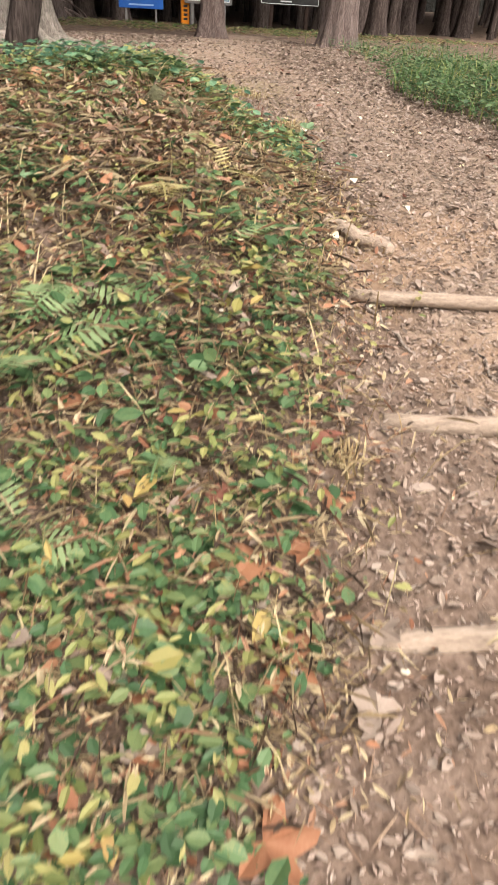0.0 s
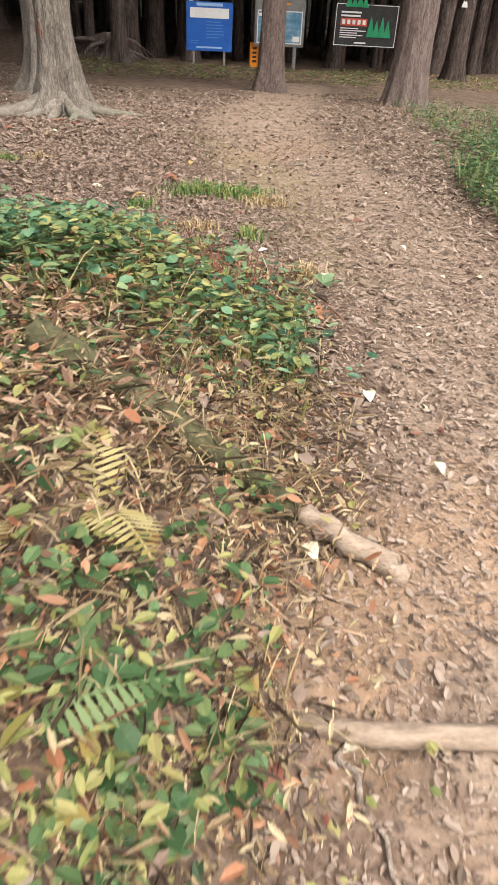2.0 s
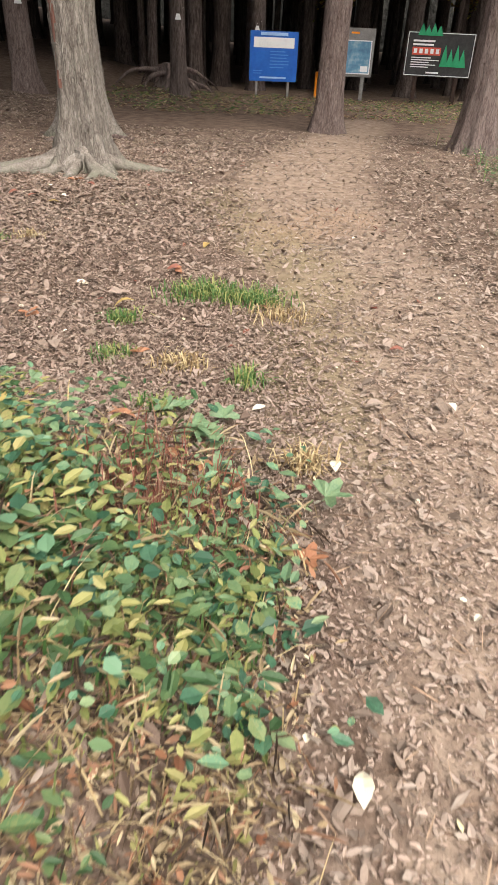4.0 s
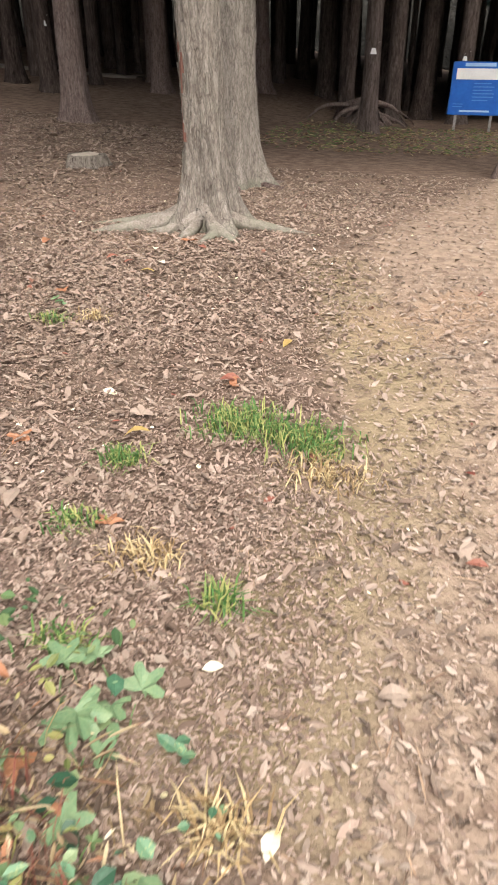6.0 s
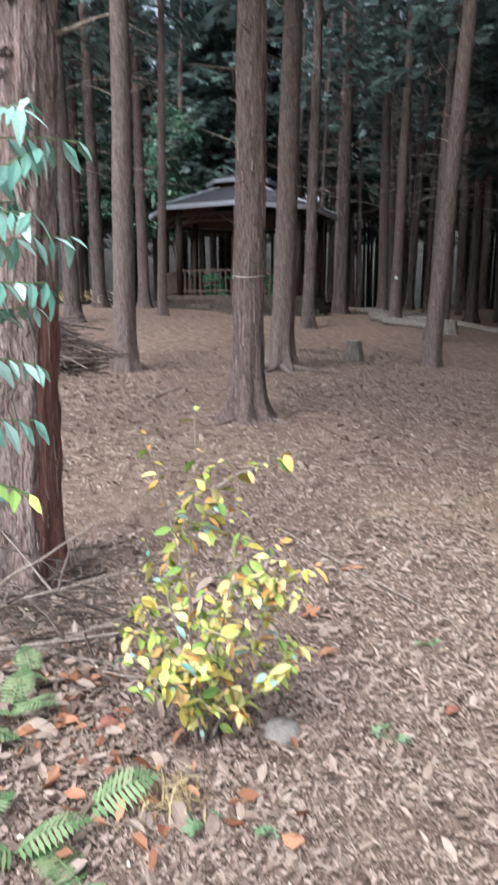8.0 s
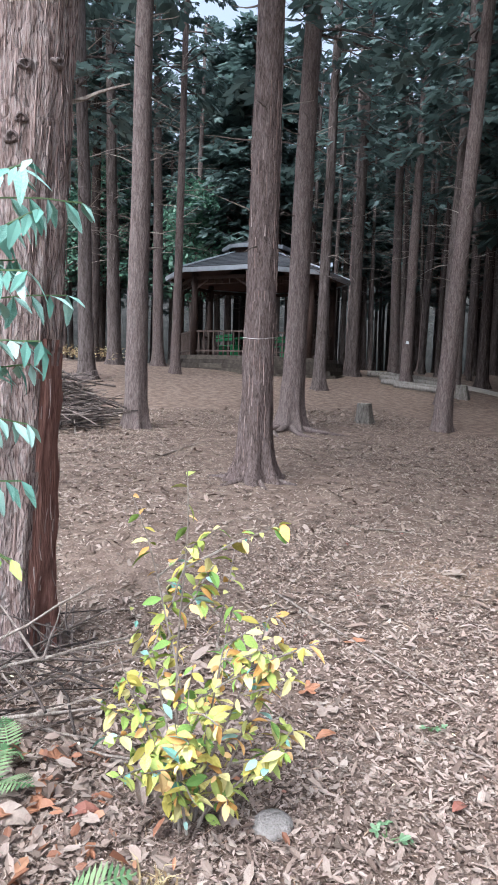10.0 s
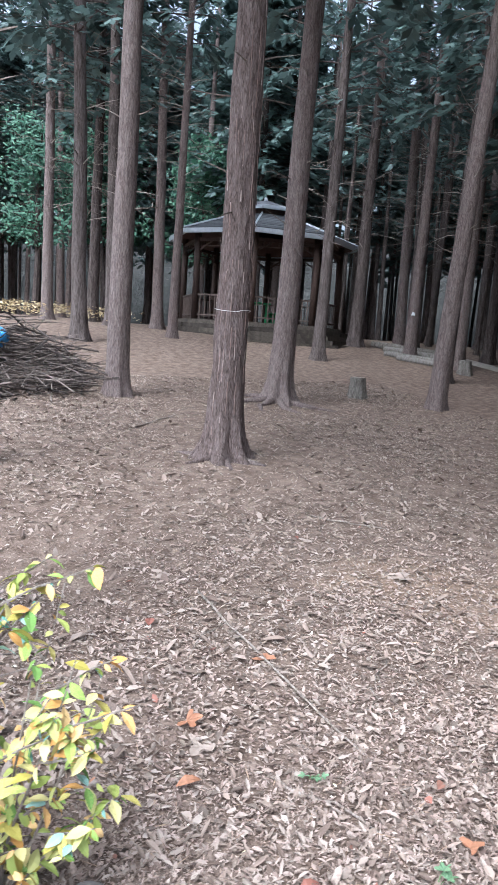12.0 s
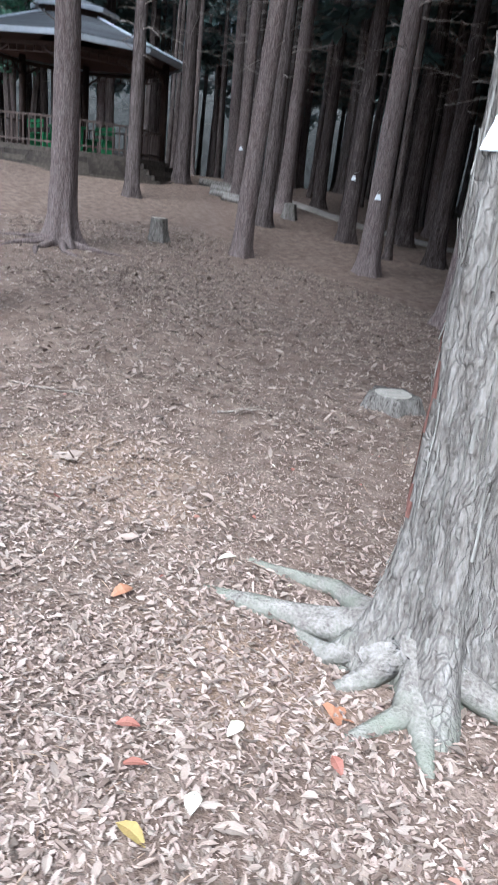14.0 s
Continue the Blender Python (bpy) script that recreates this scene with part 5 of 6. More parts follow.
clumps("verge_plants", "green grass and weeds before the sign boards", "groundcover", 1000, sign_verge, (3, 6), (0.04, 0.1), 0.07, 0.2, GRASS, 16)
clumps("verge_litter", "dull dry grass and leaves before the sign boards", "groundcover", 1500, sign_verge, (3, 6), (0.04, 0.1), 0.05, 0.25, LITTER_BANK, 28)
clumps("verge_litter", "dry yellow leaves among the verge plants", "groundcover", 1600, verge, (3, 6), (0.02, 0.05), 0.08, 0.4, LITTER_BANK, 17)
clumps("hillside_scrub", "yellowing scrub beyond the brush pile", "undergrowth", 420, lambda r: (r.uniform(-31, -21.5), r.uniform(4.5, 11.5)), (4, 8), (0.08, 0.18), 0.5, 0.4, DRY_GRASS, 18)


def blades(name, label, n, where, height, width, material, seed, lean_=0.6):
    """Standing grass blades and stalks, each a bent tapering strip rooted in the ground."""
    rng = random.Random(seed)
    V, Fc = [], []
    for _ in range(n):
        p = where(rng)
        if p is None:
            continue
        x, y = p
        b, a, h = Vector((x, y, bumpy(x, y) - 0.004)), rng.uniform(0, 6.283), height[0] + (height[1] - height[0]) * rng.random() ** 1.4
        d = Vector((math.cos(a), math.sin(a), 0)) * h * rng.uniform(0.1, lean_)
        w = Vector((-math.sin(a), math.cos(a), 0)) * width * rng.uniform(0.5, 1.2) * 0.5
        o = len(V)
        m1, m2 = b + d * 0.3 + Vector((0, 0, h * 0.5)), b + d * 0.75 + Vector((0, 0, h * 0.85))
        V += [b - w * 0.6, b + w * 0.6, m1 + w, m1 - w, m2 + w * 0.7, m2 - w * 0.7, b + d * 1.2 + Vector((0, 0, h * rng.uniform(0.75, 1.0)))]
        Fc += [(o, o + 1, o + 2, o + 3), (o + 3, o + 2, o + 4, o + 5), (o + 5, o + 4, o + 6)]
    return tagged(new(name, mesh(name, V, Fc, material)), label, "grass", kind="stuff")


def around(cx, cy, sx_, sy_):
    return lambda r: (lambda x, y: (x, y) if x < bank_edge(y) + 0.04 else None)(r.gauss(cx, sx_), r.gauss(cy, sy_))


blades("bank_grass", "yellow-green grass standing along the crest of the bank", 1700, around(-0.9, 3.6, 0.4, 0.22), (0.04, 0.13), 0.007, LEAF_OLIVE, 31)
blades("bank_grass", "fresh green grass standing along the crest of the bank", 1500, around(-0.85, 3.65, 0.36, 0.2), (0.04, 0.12), 0.006, GRASS, 32)
blades("dry_stalks", "straw-coloured stalks standing over the bank", 5200, on_bank, (0.03, 0.15), 0.004, DRY_GRASS, 33, 1.2)
blades("dry_stalks", "dark red-brown dead stalks on the crest of the bank", 420, around(-0.52, 3.95, 0.1, 0.14), (0.08, 0.2), 0.004, LEAF_RED, 34, 0.5)
blades("verge_grass", "green grass and weeds beside the trail", 4200, verge, (0.05, 0.22), 0.007, GRASS, 35, 0.9)
clumps("groundcover", "blue-green leaves at the edge of the trail", "groundcover", 75, lambda r: (r.gauss(-0.29, 0.09), r.gauss(3.8, 0.25)), (2, 5), (0.02, 0.06), 0.1, 0.7, LEAF_TEAL, 36)
clumps("groundcover", "mixed green leaves over the crest of the bank", "groundcover", 330, around(-0.85, 3.6, 0.36, 0.2), (3, 6), (0.02, 0.06), 0.13, 0.6, LEAF_GREEN, 47)
clumps("groundcover", "pale yellow-green leaves over the crest of the bank", "groundcover", 240, around(-0.9, 3.65, 0.36, 0.22), (3, 6), (0.02, 0.055), 0.14, 0.5, LEAF_OLIVE, 48)
clumps("groundcover", "broad green leaves low on the bank", "groundcover", 230, foot_green, (2, 5), (0.03, 0.07), 0.09, 0.75, LEAF_GREEN, 37)
clumps("groundcover", "broad yellowing leaves on the bank", "groundcover", 170, green_bank, (2, 4), (0.04, 0.08), 0.1, 0.5, LEAF_YELLOW, 38)
litter("leaf_litter", "broad brown and pinkish leaves curled over the bank", 900, on_bank, (0.025, 0.06), 0.5, LITTER_LARGE, 39, 0.08, 0.5)
litter("leaf_litter", "dark damp leaves matted in the hollow of the bank", 2600, lambda r: (r.gauss(-1.02, 0.2), r.gauss(2.85, 0.22)), (0.015, 0.045), 0.3, NEEDLES, 40, 0.09, 0.5)
litter("leaf_litter", "red-brown leaves gathered under the shrub", 700, lambda r: (r.gauss(-2.6, 0.4), r.gauss(5.1, 0.28)), (0.03, 0.08), 0.5, LITTER_LARGE, 41, 0.03, 0.45)
litter("red_leaves", "russet leaves gathered under the shrub", 110, lambda r: (r.gauss(-2.5, 0.35), r.gauss(5.1, 0.25)), (0.03, 0.075), 0.5, LEAF_ORANGE, 42, 0.04, 0.45)
litter("leaf_litter", "long pale leaves and bark chips beside the stone", 1500, lambda r: (r.gauss(-1.9, 0.5), r.gauss(6.1, 0.5)), (0.015, 0.07), 0.3, LITTER_LARGE, 43, 0.02, 0.35)
litter("leaf_litter", "pale leaves and bark chips round the mossy tree", 2600, lambda r: (r.gauss(-1.9, 0.7), r.gauss(7.7, 0.6)), (0.012, 0.06), 0.3, LITTER_LARGE, 44, 0.02, 0.35)
litter("leaf_litter", "pinkish brown leaves strewn on the floor before the trees", 5200, lambda r: (lambda x, y: None if r.random() < 0.8 * trail(x, y) else (x, y))(r.uniform(-2.4, 0.3), r.uniform(4.2, 8.0)), (0.014, 0.055), 0.45, LITTER_LARGE, 45, 0.02, 0.4)
litter("leaf_litter", "pinkish leaf bits trodden into the trail", 30000, lambda r: (r.gauss(0.45, 0.5), r.triangular(0.8, 7.5, 2.0)), (0.006, 0.026), 0.45, LITTER_TRAIL, 46, 0.006, 0.2)


def fern(x, y, size, fronds, material, seed, label):
    rng = random.Random(seed)
    t = thing("fern", label, "fern", place(x, y, rng.uniform(0, 360), 0.02), "ferns on the bank")
    for f in range(fronds):
        a = f * 6.283 / max(2, fronds) + rng.uniform(-0.4, 0.4)
        V, Fc = [], []
        n = 13
        for i in range(n):
            u = (i + 1) / n
            c = Vector((0, size * u, size * (0.45 * u - 0.42 * u * u)))
            w = size * 0.34 * math.sin(math.pi * min(1, 0.18 + 0.82 * u)) + 0.004
            for sgn in (-1, 1):
                o = len(V)
                d = Vector((sgn * w, w * 0.35, -w * 0.12))
                b = Vector((0, size / n * 0.42, 0))
                V += [c - b * 0.5, c + d * 0.55 - b, c + d, c + d * 0.55 + b, c + b * 0.5]
                Fc.append((o, o + 1, o + 2, o + 3, o + 4))
        tv, tf = tube([(0, size * i / 6, size * (0.45 * i / 6 - 0.42 * (i / 6) ** 2) - 0.003) for i in range(7)], [0.003] * 7, 4)
        V, Fc = join([(V, Fc), (tv, tf)])
        fr = part("frond", mesh("frond", V, Fc, material), t)
        fr.matrix_basis = pose(0, 0, 0, rng.uniform(-5, 25), rng.uniform(-15, 15), math.degrees(a))


for i, (x, y, s, n, yellow) in enumerate([(-0.78, 2.58, 0.19, 2, 1), (-1.01, 2.5, 0.2, 2, 1), (-0.83, 2.2, 0.2, 1, 0), (-1.28, 1.85, 0.24, 3, 0), (-1.33, 1.45, 0.2, 3, 0), (-1.02, 1.62, 0.14, 2, 0),
                                          (-2.10, 5.0, 0.21, 1, 0), (-2.02, 4.8, 0.2, 2, 0), (-1.86, 4.93, 0.19, 2, 0), (-2.12, 4.66, 0.19, 2, 0), (-1.6, 5.08, 0.14, 3, 0), (-1.75, 4.1, 0.26, 3, 1), (-1.3, 3.3, 0.24, 2, 1), (-0.70, 2.72, 0.2, 1, 1), (-0.96, 2.42, 0.22, 1, 1), (-0.98, 3.05, 0.22, 2, 1), (-2.68, 4.88, 0.2, 3, 0), (-2.55, 4.72, 0.18, 3, 0), (-2.85, 4.98, 0.16, 2, 0), (-1.2, 2.05, 0.22, 3, 0)]):
    fern(x, y, s, n, FERN_YELLOW if yellow else FERN_GREEN, 200 + i, "yellowed fern frond over dry leaves" if yellow else "small green fern in leaf litter")


def tuft(x, y, r, h, blades, material, seed, label):
    rng = random.Random(seed)
    V, Fc = [], []
    for _ in range(blades):
        q = Vector((rng.gauss(0, r * 0.5), rng.gauss(0, r * 0.35), 0))
        q.z = bumpy(x + q.x, y + q.y) - bumpy(x, y)
        a, hh, ln = rng.uniform(0, 6.283), h * rng.uniform(0.5, 1.1), h * rng.uniform(0.3, 1.2)
        d = Vector((math.cos(a), math.sin(a), 0))
        s = Vector((-math.sin(a), math.cos(a), 0)) * 0.0028
        o = len(V)
        m, e = q + d * ln * 0.4 + Vector((0, 0, hh * 0.8)), q + d * ln + Vector((0, 0, hh * rng.uniform(0.5, 1.0)))
        V += [q - s, q + s, m + s * 0.9, m - s * 0.9, e]
        Fc += [(o, o + 1, o + 2, o + 3), (o + 3, o + 2, o + 4)]
    t = tagged(new("grass_tuft", mesh("grass_tuft", V, Fc, material)), label, "grass", "grass tufts", "stuff")
    t.matrix_basis = place(x, y)


for i, (x, y, r, h, n, m) in enumerate([(-0.56, 5.68, 0.17, 0.07, 420, GRASS), (-0.3, 5.62, 0.16, 0.07, 320, GRASS), (-0.2, 5.45, 0.14, 0.06, 160, DRY_GRASS), (-0.15, 4.28, 0.07, 0.08, 110, DRY_GRASS), (-0.34, 4.8, 0.06, 0.08, 80, GRASS), (-0.58, 4.9, 0.1, 0.06, 120, DRY_GRASS),
                                        (-0.87, 5.34, 0.08, 0.06, 120, GRASS), (-2.04, 5.22, 0.1, 0.08, 90, DRY_GRASS), (-0.8, 1.2, 0.05, 0.05, 40, DRY_GRASS), (-0.62, 1.62, 0.06, 0.06, 50, DRY_GRASS), (-0.85, 5.0, 0.09, 0.05, 90, GRASS), (-1.57, 5.15, 0.07, 0.06, 90, GRASS), (-1.62, 6.5, 0.08, 0.05, 80, DRY_GRASS), (-1.8, 6.42, 0.09, 0.05, 90, GRASS), (-0.62, 4.55, 0.08, 0.06, 90, GRASS)]):
    tuft(x, y, r, h, n, m, 300 + i, "dry yellow grass tuft in leaf litter" if m is DRY_GRASS else "green grass tuft in leaf litter")


def plant(x, y, leaves, size, height, material, seed, label):
    """A small broad-leaved plant: each leaf on its own stem."""
    rng = random.Random(seed)
    t = thing("leafy_plant", label, "plant", place(x, y), "broad-leaved plants")
    for i in range(leaves):
        a, h = rng.uniform(0, 6.283), height * rng.uniform(0.4, 1)
        e = Vector((math.cos(a), math.sin(a), 0)) * height * rng.uniform(0.2, 0.9) + Vector((0, 0, h))
        V, Fc = lobed(size * rng.uniform(0.75, 1.2), seed * 10 + i, 5)
        lf = part("leaf", mesh("leaf", V, Fc, material), t)
        lf.matrix_basis = Matrix.Translation(e) @ pose(0, 0, 0, rng.uniform(-25, 20), rng.uniform(-20, 20), math.degrees(a) - 90)
        part("stem", mesh("stem", *tube([(0, 0, -0.01), e * 0.5 + Vector((0, 0, h * 0.15)), e + Vector((0, 0, 0.0))], [0.003, 0.0025, 0.002], 4), LEAF_GREEN), t)


for i, (x, y, n, s, h, m) in enumerate([(-0.55, 4.42, 3, 0.1, 0.06, LEAF_TEAL), (-0.48, 4.22, 3, 0.09, 0.06, LEAF_TEAL), (-0.47, 4.5, 2, 0.09, 0.05, LEAF_TEAL), (-0.40, 4.43, 1, 0.085, 0.05, LEAF_TEAL), (-0.44, 4.31, 2, 0.095, 0.06, LEAF_TEAL), (-0.18, 4.06, 1, 0.1, 0.06, LEAF_TEAL), (-0.36, 4.16, 4, 0.04, 0.05, LEAF_GREEN), (-0.62, 4.12, 4, 0.06, 0.07, LEAF_GREEN), (-0.5, 3.95, 5, 0.065, 0.07, LEAF_GREEN), (-0.66, 4.25, 3, 0.06, 0.06, LEAF_GREEN), (-0.38, 3.88, 4, 0.05, 0.06, LEAF_GREEN), (-0.28, 3.98, 3, 0.035, 0.04, LEAF_GREEN),
     (-1.34, 4.9, 4, 0.06, 0.06, LEAF_TEAL), (-1.92, 5.28, 4, 0.05, 0.05, LEAF_TEAL), (-2.0, 5.95, 4, 0.05, 0.04, LEAF_TEAL), (-2.45, 6.5, 3, 0.05, 0.04, LEAF_TEAL), (-1.9, 6.6, 3, 0.05, 0.04, LEAF_TEAL), (-1.85, 5.4, 3, 0.05, 0.05, LEAF_TEAL), (-1.1, 4.4, 5, 0.06, 0.15, LEAF_TEAL), (-1.45, 4.6, 5, 0.08, 0.2, LEAF_TEAL), (-1.15, 3.0, 4, 0.08, 0.12, LEAF_TEAL), (-1.6, 4.6, 5, 0.08, 0.2, LEAF_GREEN), (-0.45, 3.7, 5, 0.045, 0.08, LEAF_TEAL), (-1.4, 2.35, 4, 0.06, 0.1, LEAF_TEAL)]):
    plant(x, y, n, s, h, m, 400 + i, "broad-leaved blue-green seedling in leaf litter" if m is LEAF_TEAL else "green leafy seedling in leaf litter")

BIG = [("orange", -0.97, 2.31, 0.09), ("orange", -0.96, 0.96, 0.14), ("orange", -0.67, 1.54, 0.08), ("orange", -1.17, 1.61, 0.08), ("orange", -1.04, 1.12, 0.09), ("tan", -0.67, 1.08, 0.1), ("orange", -0.85, 1.4, 0.12), ("tan", -0.65, 1.26, 0.085), ("pale", -1.12, 1.25, 0.06), ("red", -0.63, 1.66, 0.06), ("red", -1.0, 2.06, 0.06),
       ("orange", -0.93, 3.27, 0.08), ("tan", -0.83, 2.41, 0.08), ("yellow", -0.53, 2.31, 0.06), ("red", -0.69, 2.25, 0.06), ("red", -0.5, 2.18, 0.07), ("pale", -0.36, 2.73, 0.07), ("pale", -0.09, 3.29, 0.07), ("pale", 0.02, 3.01, 0.05), ("pale", -0.31, 2.3, 0.05), ("orange", -0.55, 4.21, 0.1), ("orange", -0.66, 4.42, 0.09),
       ("orange", -0.74, 4.99, 0.08), ("red", -0.69, 6.04, 0.09), ("orange", -0.52, 4.05, 0.08), ("orange", -0.19, 3.86, 0.09), ("tan", -0.31, 3.85, 0.09), ("tan", 0.07, 4.65, 0.07), ("pale", 0.36, 4.69, 0.045), ("tan", 0.19, 5.22, 0.09), ("pale", -0.31, 4.61, 0.05), ("pale", -0.06, 4.26, 0.06), ("red", -0.26, 5.51, 0.06), ("red", 0.29, 5.16, 0.06), ("yellow", -0.6, 6.51, 0.08),
       ("tan", -2.45, 4.77, 0.13), ("orange", -2.53, 4.96, 0.1), ("orange", -2.1, 5.16, 0.08), ("orange", -3.25, 6.73, 0.12), ("orange", -2.54, 6.03, 0.09), ("red", -2.01, 6.21, 0.08), ("orange", -2.5, 5.05, 0.1), ("red", -3.79, 6.3, 0.1), ("orange", -2.91, 6.17, 0.11), ("tan", -2.75, 6.2, 0.1), ("red", -2.04, 7.42, 0.08), ("red", -1.9, 7.37, 0.08), ("orange", -1.96, 6.76, 0.08),
       ("orange", -2.69, 7.81, 0.1), ("orange", -1.76, 8.01, 0.12), ("red", -1.62, 7.93, 0.07), ("yellow", -1.74, 7.28, 0.1), ("pale", -2.71, 8.34, 0.1), ("tan", -4.01, 8.16, 0.18), ("tan", -1.54, 7.56, 0.1), ("pale", -1.86, 7.77, 0.1), ("pale", -1.72, 7.51, 0.09), ("tan", -1.1, 5.08, 0.12), ("tan", -0.95, 5.61, 0.1), ("yellow", -0.94, 5.48, 0.1), ("pale", -1.19, 5.79, 0.07), ("orange", -1.3, 5.39, 0.09), ("orange", -0.75, 6.0, 0.08), ("tan", -0.8, 5.85, 0.09), ("orange", -2.62, 5.0, 0.13), ("red", -2.45, 5.2, 0.1), ("tan", -2.55, 4.87, 0.16), ("orange", -2.75, 5.1, 0.12), ("orange", -0.93, 2.45, 0.15), ("yellow", -0.5, 2.33, 0.075), ("red", -0.74, 2.1, 0.08), ("tan", -0.9, 2.33, 0.1), ("orange", -0.83, 1.38, 0.13), ("orange", -0.9, 1.22, 0.14), ("orange", -0.98, 1.3, 0.11), ("red", -0.7, 1.62, 0.1), ("orange", -1.2, 1.42, 0.12), ("tan", -1.05, 1.12, 0.11), ("red", -1.02, 1.7, 0.09), ("orange", -0.72, 1.42, 0.1), ("orange", -1.1, 2.15, 0.1), ("orange", -1.15, 1.75, 0.1), ("red", -0.95, 1.5, 0.09)]
TONE = {"orange": LEAF_ORANGE, "red": LEAF_RED, "pale": LEAF_PALE, "yellow": LEAF_YELLOW, "tan": LITTER}
for i, (tone, x, y, s) in enumerate(BIG):
    rng = random.Random(500 + i)
    V, Fc = lobed(s, i, (0, 5, 3)[i % 3]) if tone in ("orange", "tan") and i % 3 else leaf_shape(s, s * rng.uniform(0.4, 0.6), 0.25, rng.uniform(0.05, 0.2))
    ob = tagged(new("fallen_leaf", mesh("fallen_leaf", V, Fc, TONE[tone])), "large %s fallen leaf curling on the floor" % tone, "leaf", "large fallen leaves")
    ob.matrix_basis = place(x, y, rng.uniform(0, 360), 0.018, rng.uniform(-12, 12), rng.uniform(-12, 12))

# ---- the yellow-leaved shrub ----
def shrub(x, y, seed):
    rng = random.Random(seed)
    t = thing("shrub", "knee-high shrub with yellow-green autumn leaves", "shrub", place(x, y))
    kinds = [mesh("leaf", *leaf_shape(1, 0.46, 0.2, 0.08), m) for m in SHRUB_TONES]
    spines = []
    for a, lean_, h in ((2.2, 0.12, 0.92), (0.4, 0.3, 0.7), (3.6, 0.35, 0.62), (5.2, 0.35, 0.5), (1.3, 0.35, 0.66), (4.2, 0.55, 0.55), (-0.2, 0.5, 0.42), (4.4, 0.3, 0.3), (1.9, 0.05, 0.98), (1.0, 0.9, 0.4), (4.0, 0.8, 0.45), (1.2, 0.6, 0.6), (2.6, 0.2, 0.75)):
        ln = wander(rng, (rng.gauss(0, 0.02), rng.gauss(0, 0.02), -0.02), (math.cos(a) * lean_ * 0.8, math.sin(a) * lean_ * 0.8, 1), h * 1.15, 8, 0.1)
        part("stem", mesh("stem", *tube(ln, [0.0055 - 0.0005 * i for i in range(9)], 5, False), TWIG), t)
        spines.append(ln)
        for k in (3, 5, 6):
            b = a + rng.uniform(-1.5, 1.5)
            tw = wander(rng, ln[k], (math.cos(b), math.sin(b), 0.4), h * 0.32, 4, 0.15)
            part("twig", mesh("twig", *tube(tw, [0.004, 0.0035, 0.003, 0.0025, 0.002], 4, False), TWIG), t)
            spines.append(tw)
    for ln in spines:
        n = 30 if len(ln) > 6 else 18
        for i in range(n):
            u = rng.uniform(0.14, 1) * (len(ln) - 1.001)
            k = int(u)
            c = ln[k].lerp(ln[k + 1], u - k)
            s = rng.uniform(0.03, 0.075) if rng.random() < 0.7 else rng.uniform(0.018, 0.04)
            lf = part("leaf", rng.choices(kinds, (5, 5, 4, 3, 0.8))[0], t)
            lf.matrix_basis = Matrix.Translation(c) @ pose(0, 0, 0, rng.uniform(-75, 20), rng.uniform(-50, 50), rng.uniform(0, 360)) @ Matrix.Scale(s, 4)


SHRUB_TONES = [mat("shrub_leaf_%s" % n, c, 25, 0.75, 0.1, rnd="object", vary=0.8, spec=0.15) for n, c in (("yellow", [(0.33, 0.28, 0.06), (0.43, 0.37, 0.1), (0.52, 0.46, 0.2)]), ("lime", [(0.25, 0.3, 0.07), (0.35, 0.38, 0.1), (0.48, 0.47, 0.18)]), ("green", [(0.14, 0.24, 0.06), (0.24, 0.34, 0.08), (0.36, 0.42, 0.12)]), ("amber", [(0.5, 0.27, 0.08), (0.6, 0.36, 0.14), (0.66, 0.45, 0.2)]), ("teal", [(0.12, 0.25, 0.2), (0.2, 0.36, 0.3), (0.32, 0.47, 0.41)]))]
shrub(-2.29, 5.44, 7)


def sapling(x, y):
    """A thin sapling with feathered blue-green leaves, arching before the thick trunk."""
    rng = random.Random(21)
    t = thing("sapling", "thin sapling with feathered blue-green and yellow leaves", "sapling", place(x, y))
    stem = [Vector(p) for p in ((0, 0, -0.02), (0.02, 0.03, 0.5), (0.02, 0.08, 1.0), (0.0, 0.14, 1.3), (-0.04, 0.2, 1.62), (-0.05, 0.24, 1.9))]
    part("stem", mesh("stem", *tube(stem, [0.009, 0.008, 0.007, 0.005, 0.004, 0.003], 6), TWIG, True), t)
    kinds = [mesh("leaflet", *leaf_shape(1, 0.36, 0.2, 0.06, 1), m) for m in (SHRUB_TONES[4], SHRUB_TONES[2], SHRUB_TONES[1])]
    for i in range(30):
        u = 1.4 + 3.5 * i / 29
        k = min(4, int(u))
        c = stem[k].lerp(stem[k + 1], u - k)
        a = i * 2.4 + rng.uniform(-0.4, 0.4)
        axis_ = wander(rng, c, (math.cos(a), math.sin(a), rng.uniform(-0.1, 0.35)), rng.uniform(0.16, 0.26), 5, 0.08, 0.2)
        part("leaf_stalk", mesh("leaf_stalk", *tube(axis_, [0.003] * 6, 4, False), LEAF_GREEN), t)
        me = kinds[rng.choices((0, 1, 2), (9, 1.5, 1.5))[0]]
        for q in range(1, 6):
            for sgn in (-1, 1):
                d = (axis_[q] - axis_[q - 1]).normalized()
                lf = part("leaflet", me, t)
                yaw = math.degrees(math.atan2(d.y, d.x)) - 90 + sgn * -52
                lf.matrix_basis = Matrix.Translation(axis_[q]) @ pose(0, 0, 0, rng.uniform(-85, -25), rng.uniform(-30, 30), yaw) @ Matrix.Scale(rng.uniform(0.06, 0.115), 4)
    return t


sapling(-2.5, 4.68)


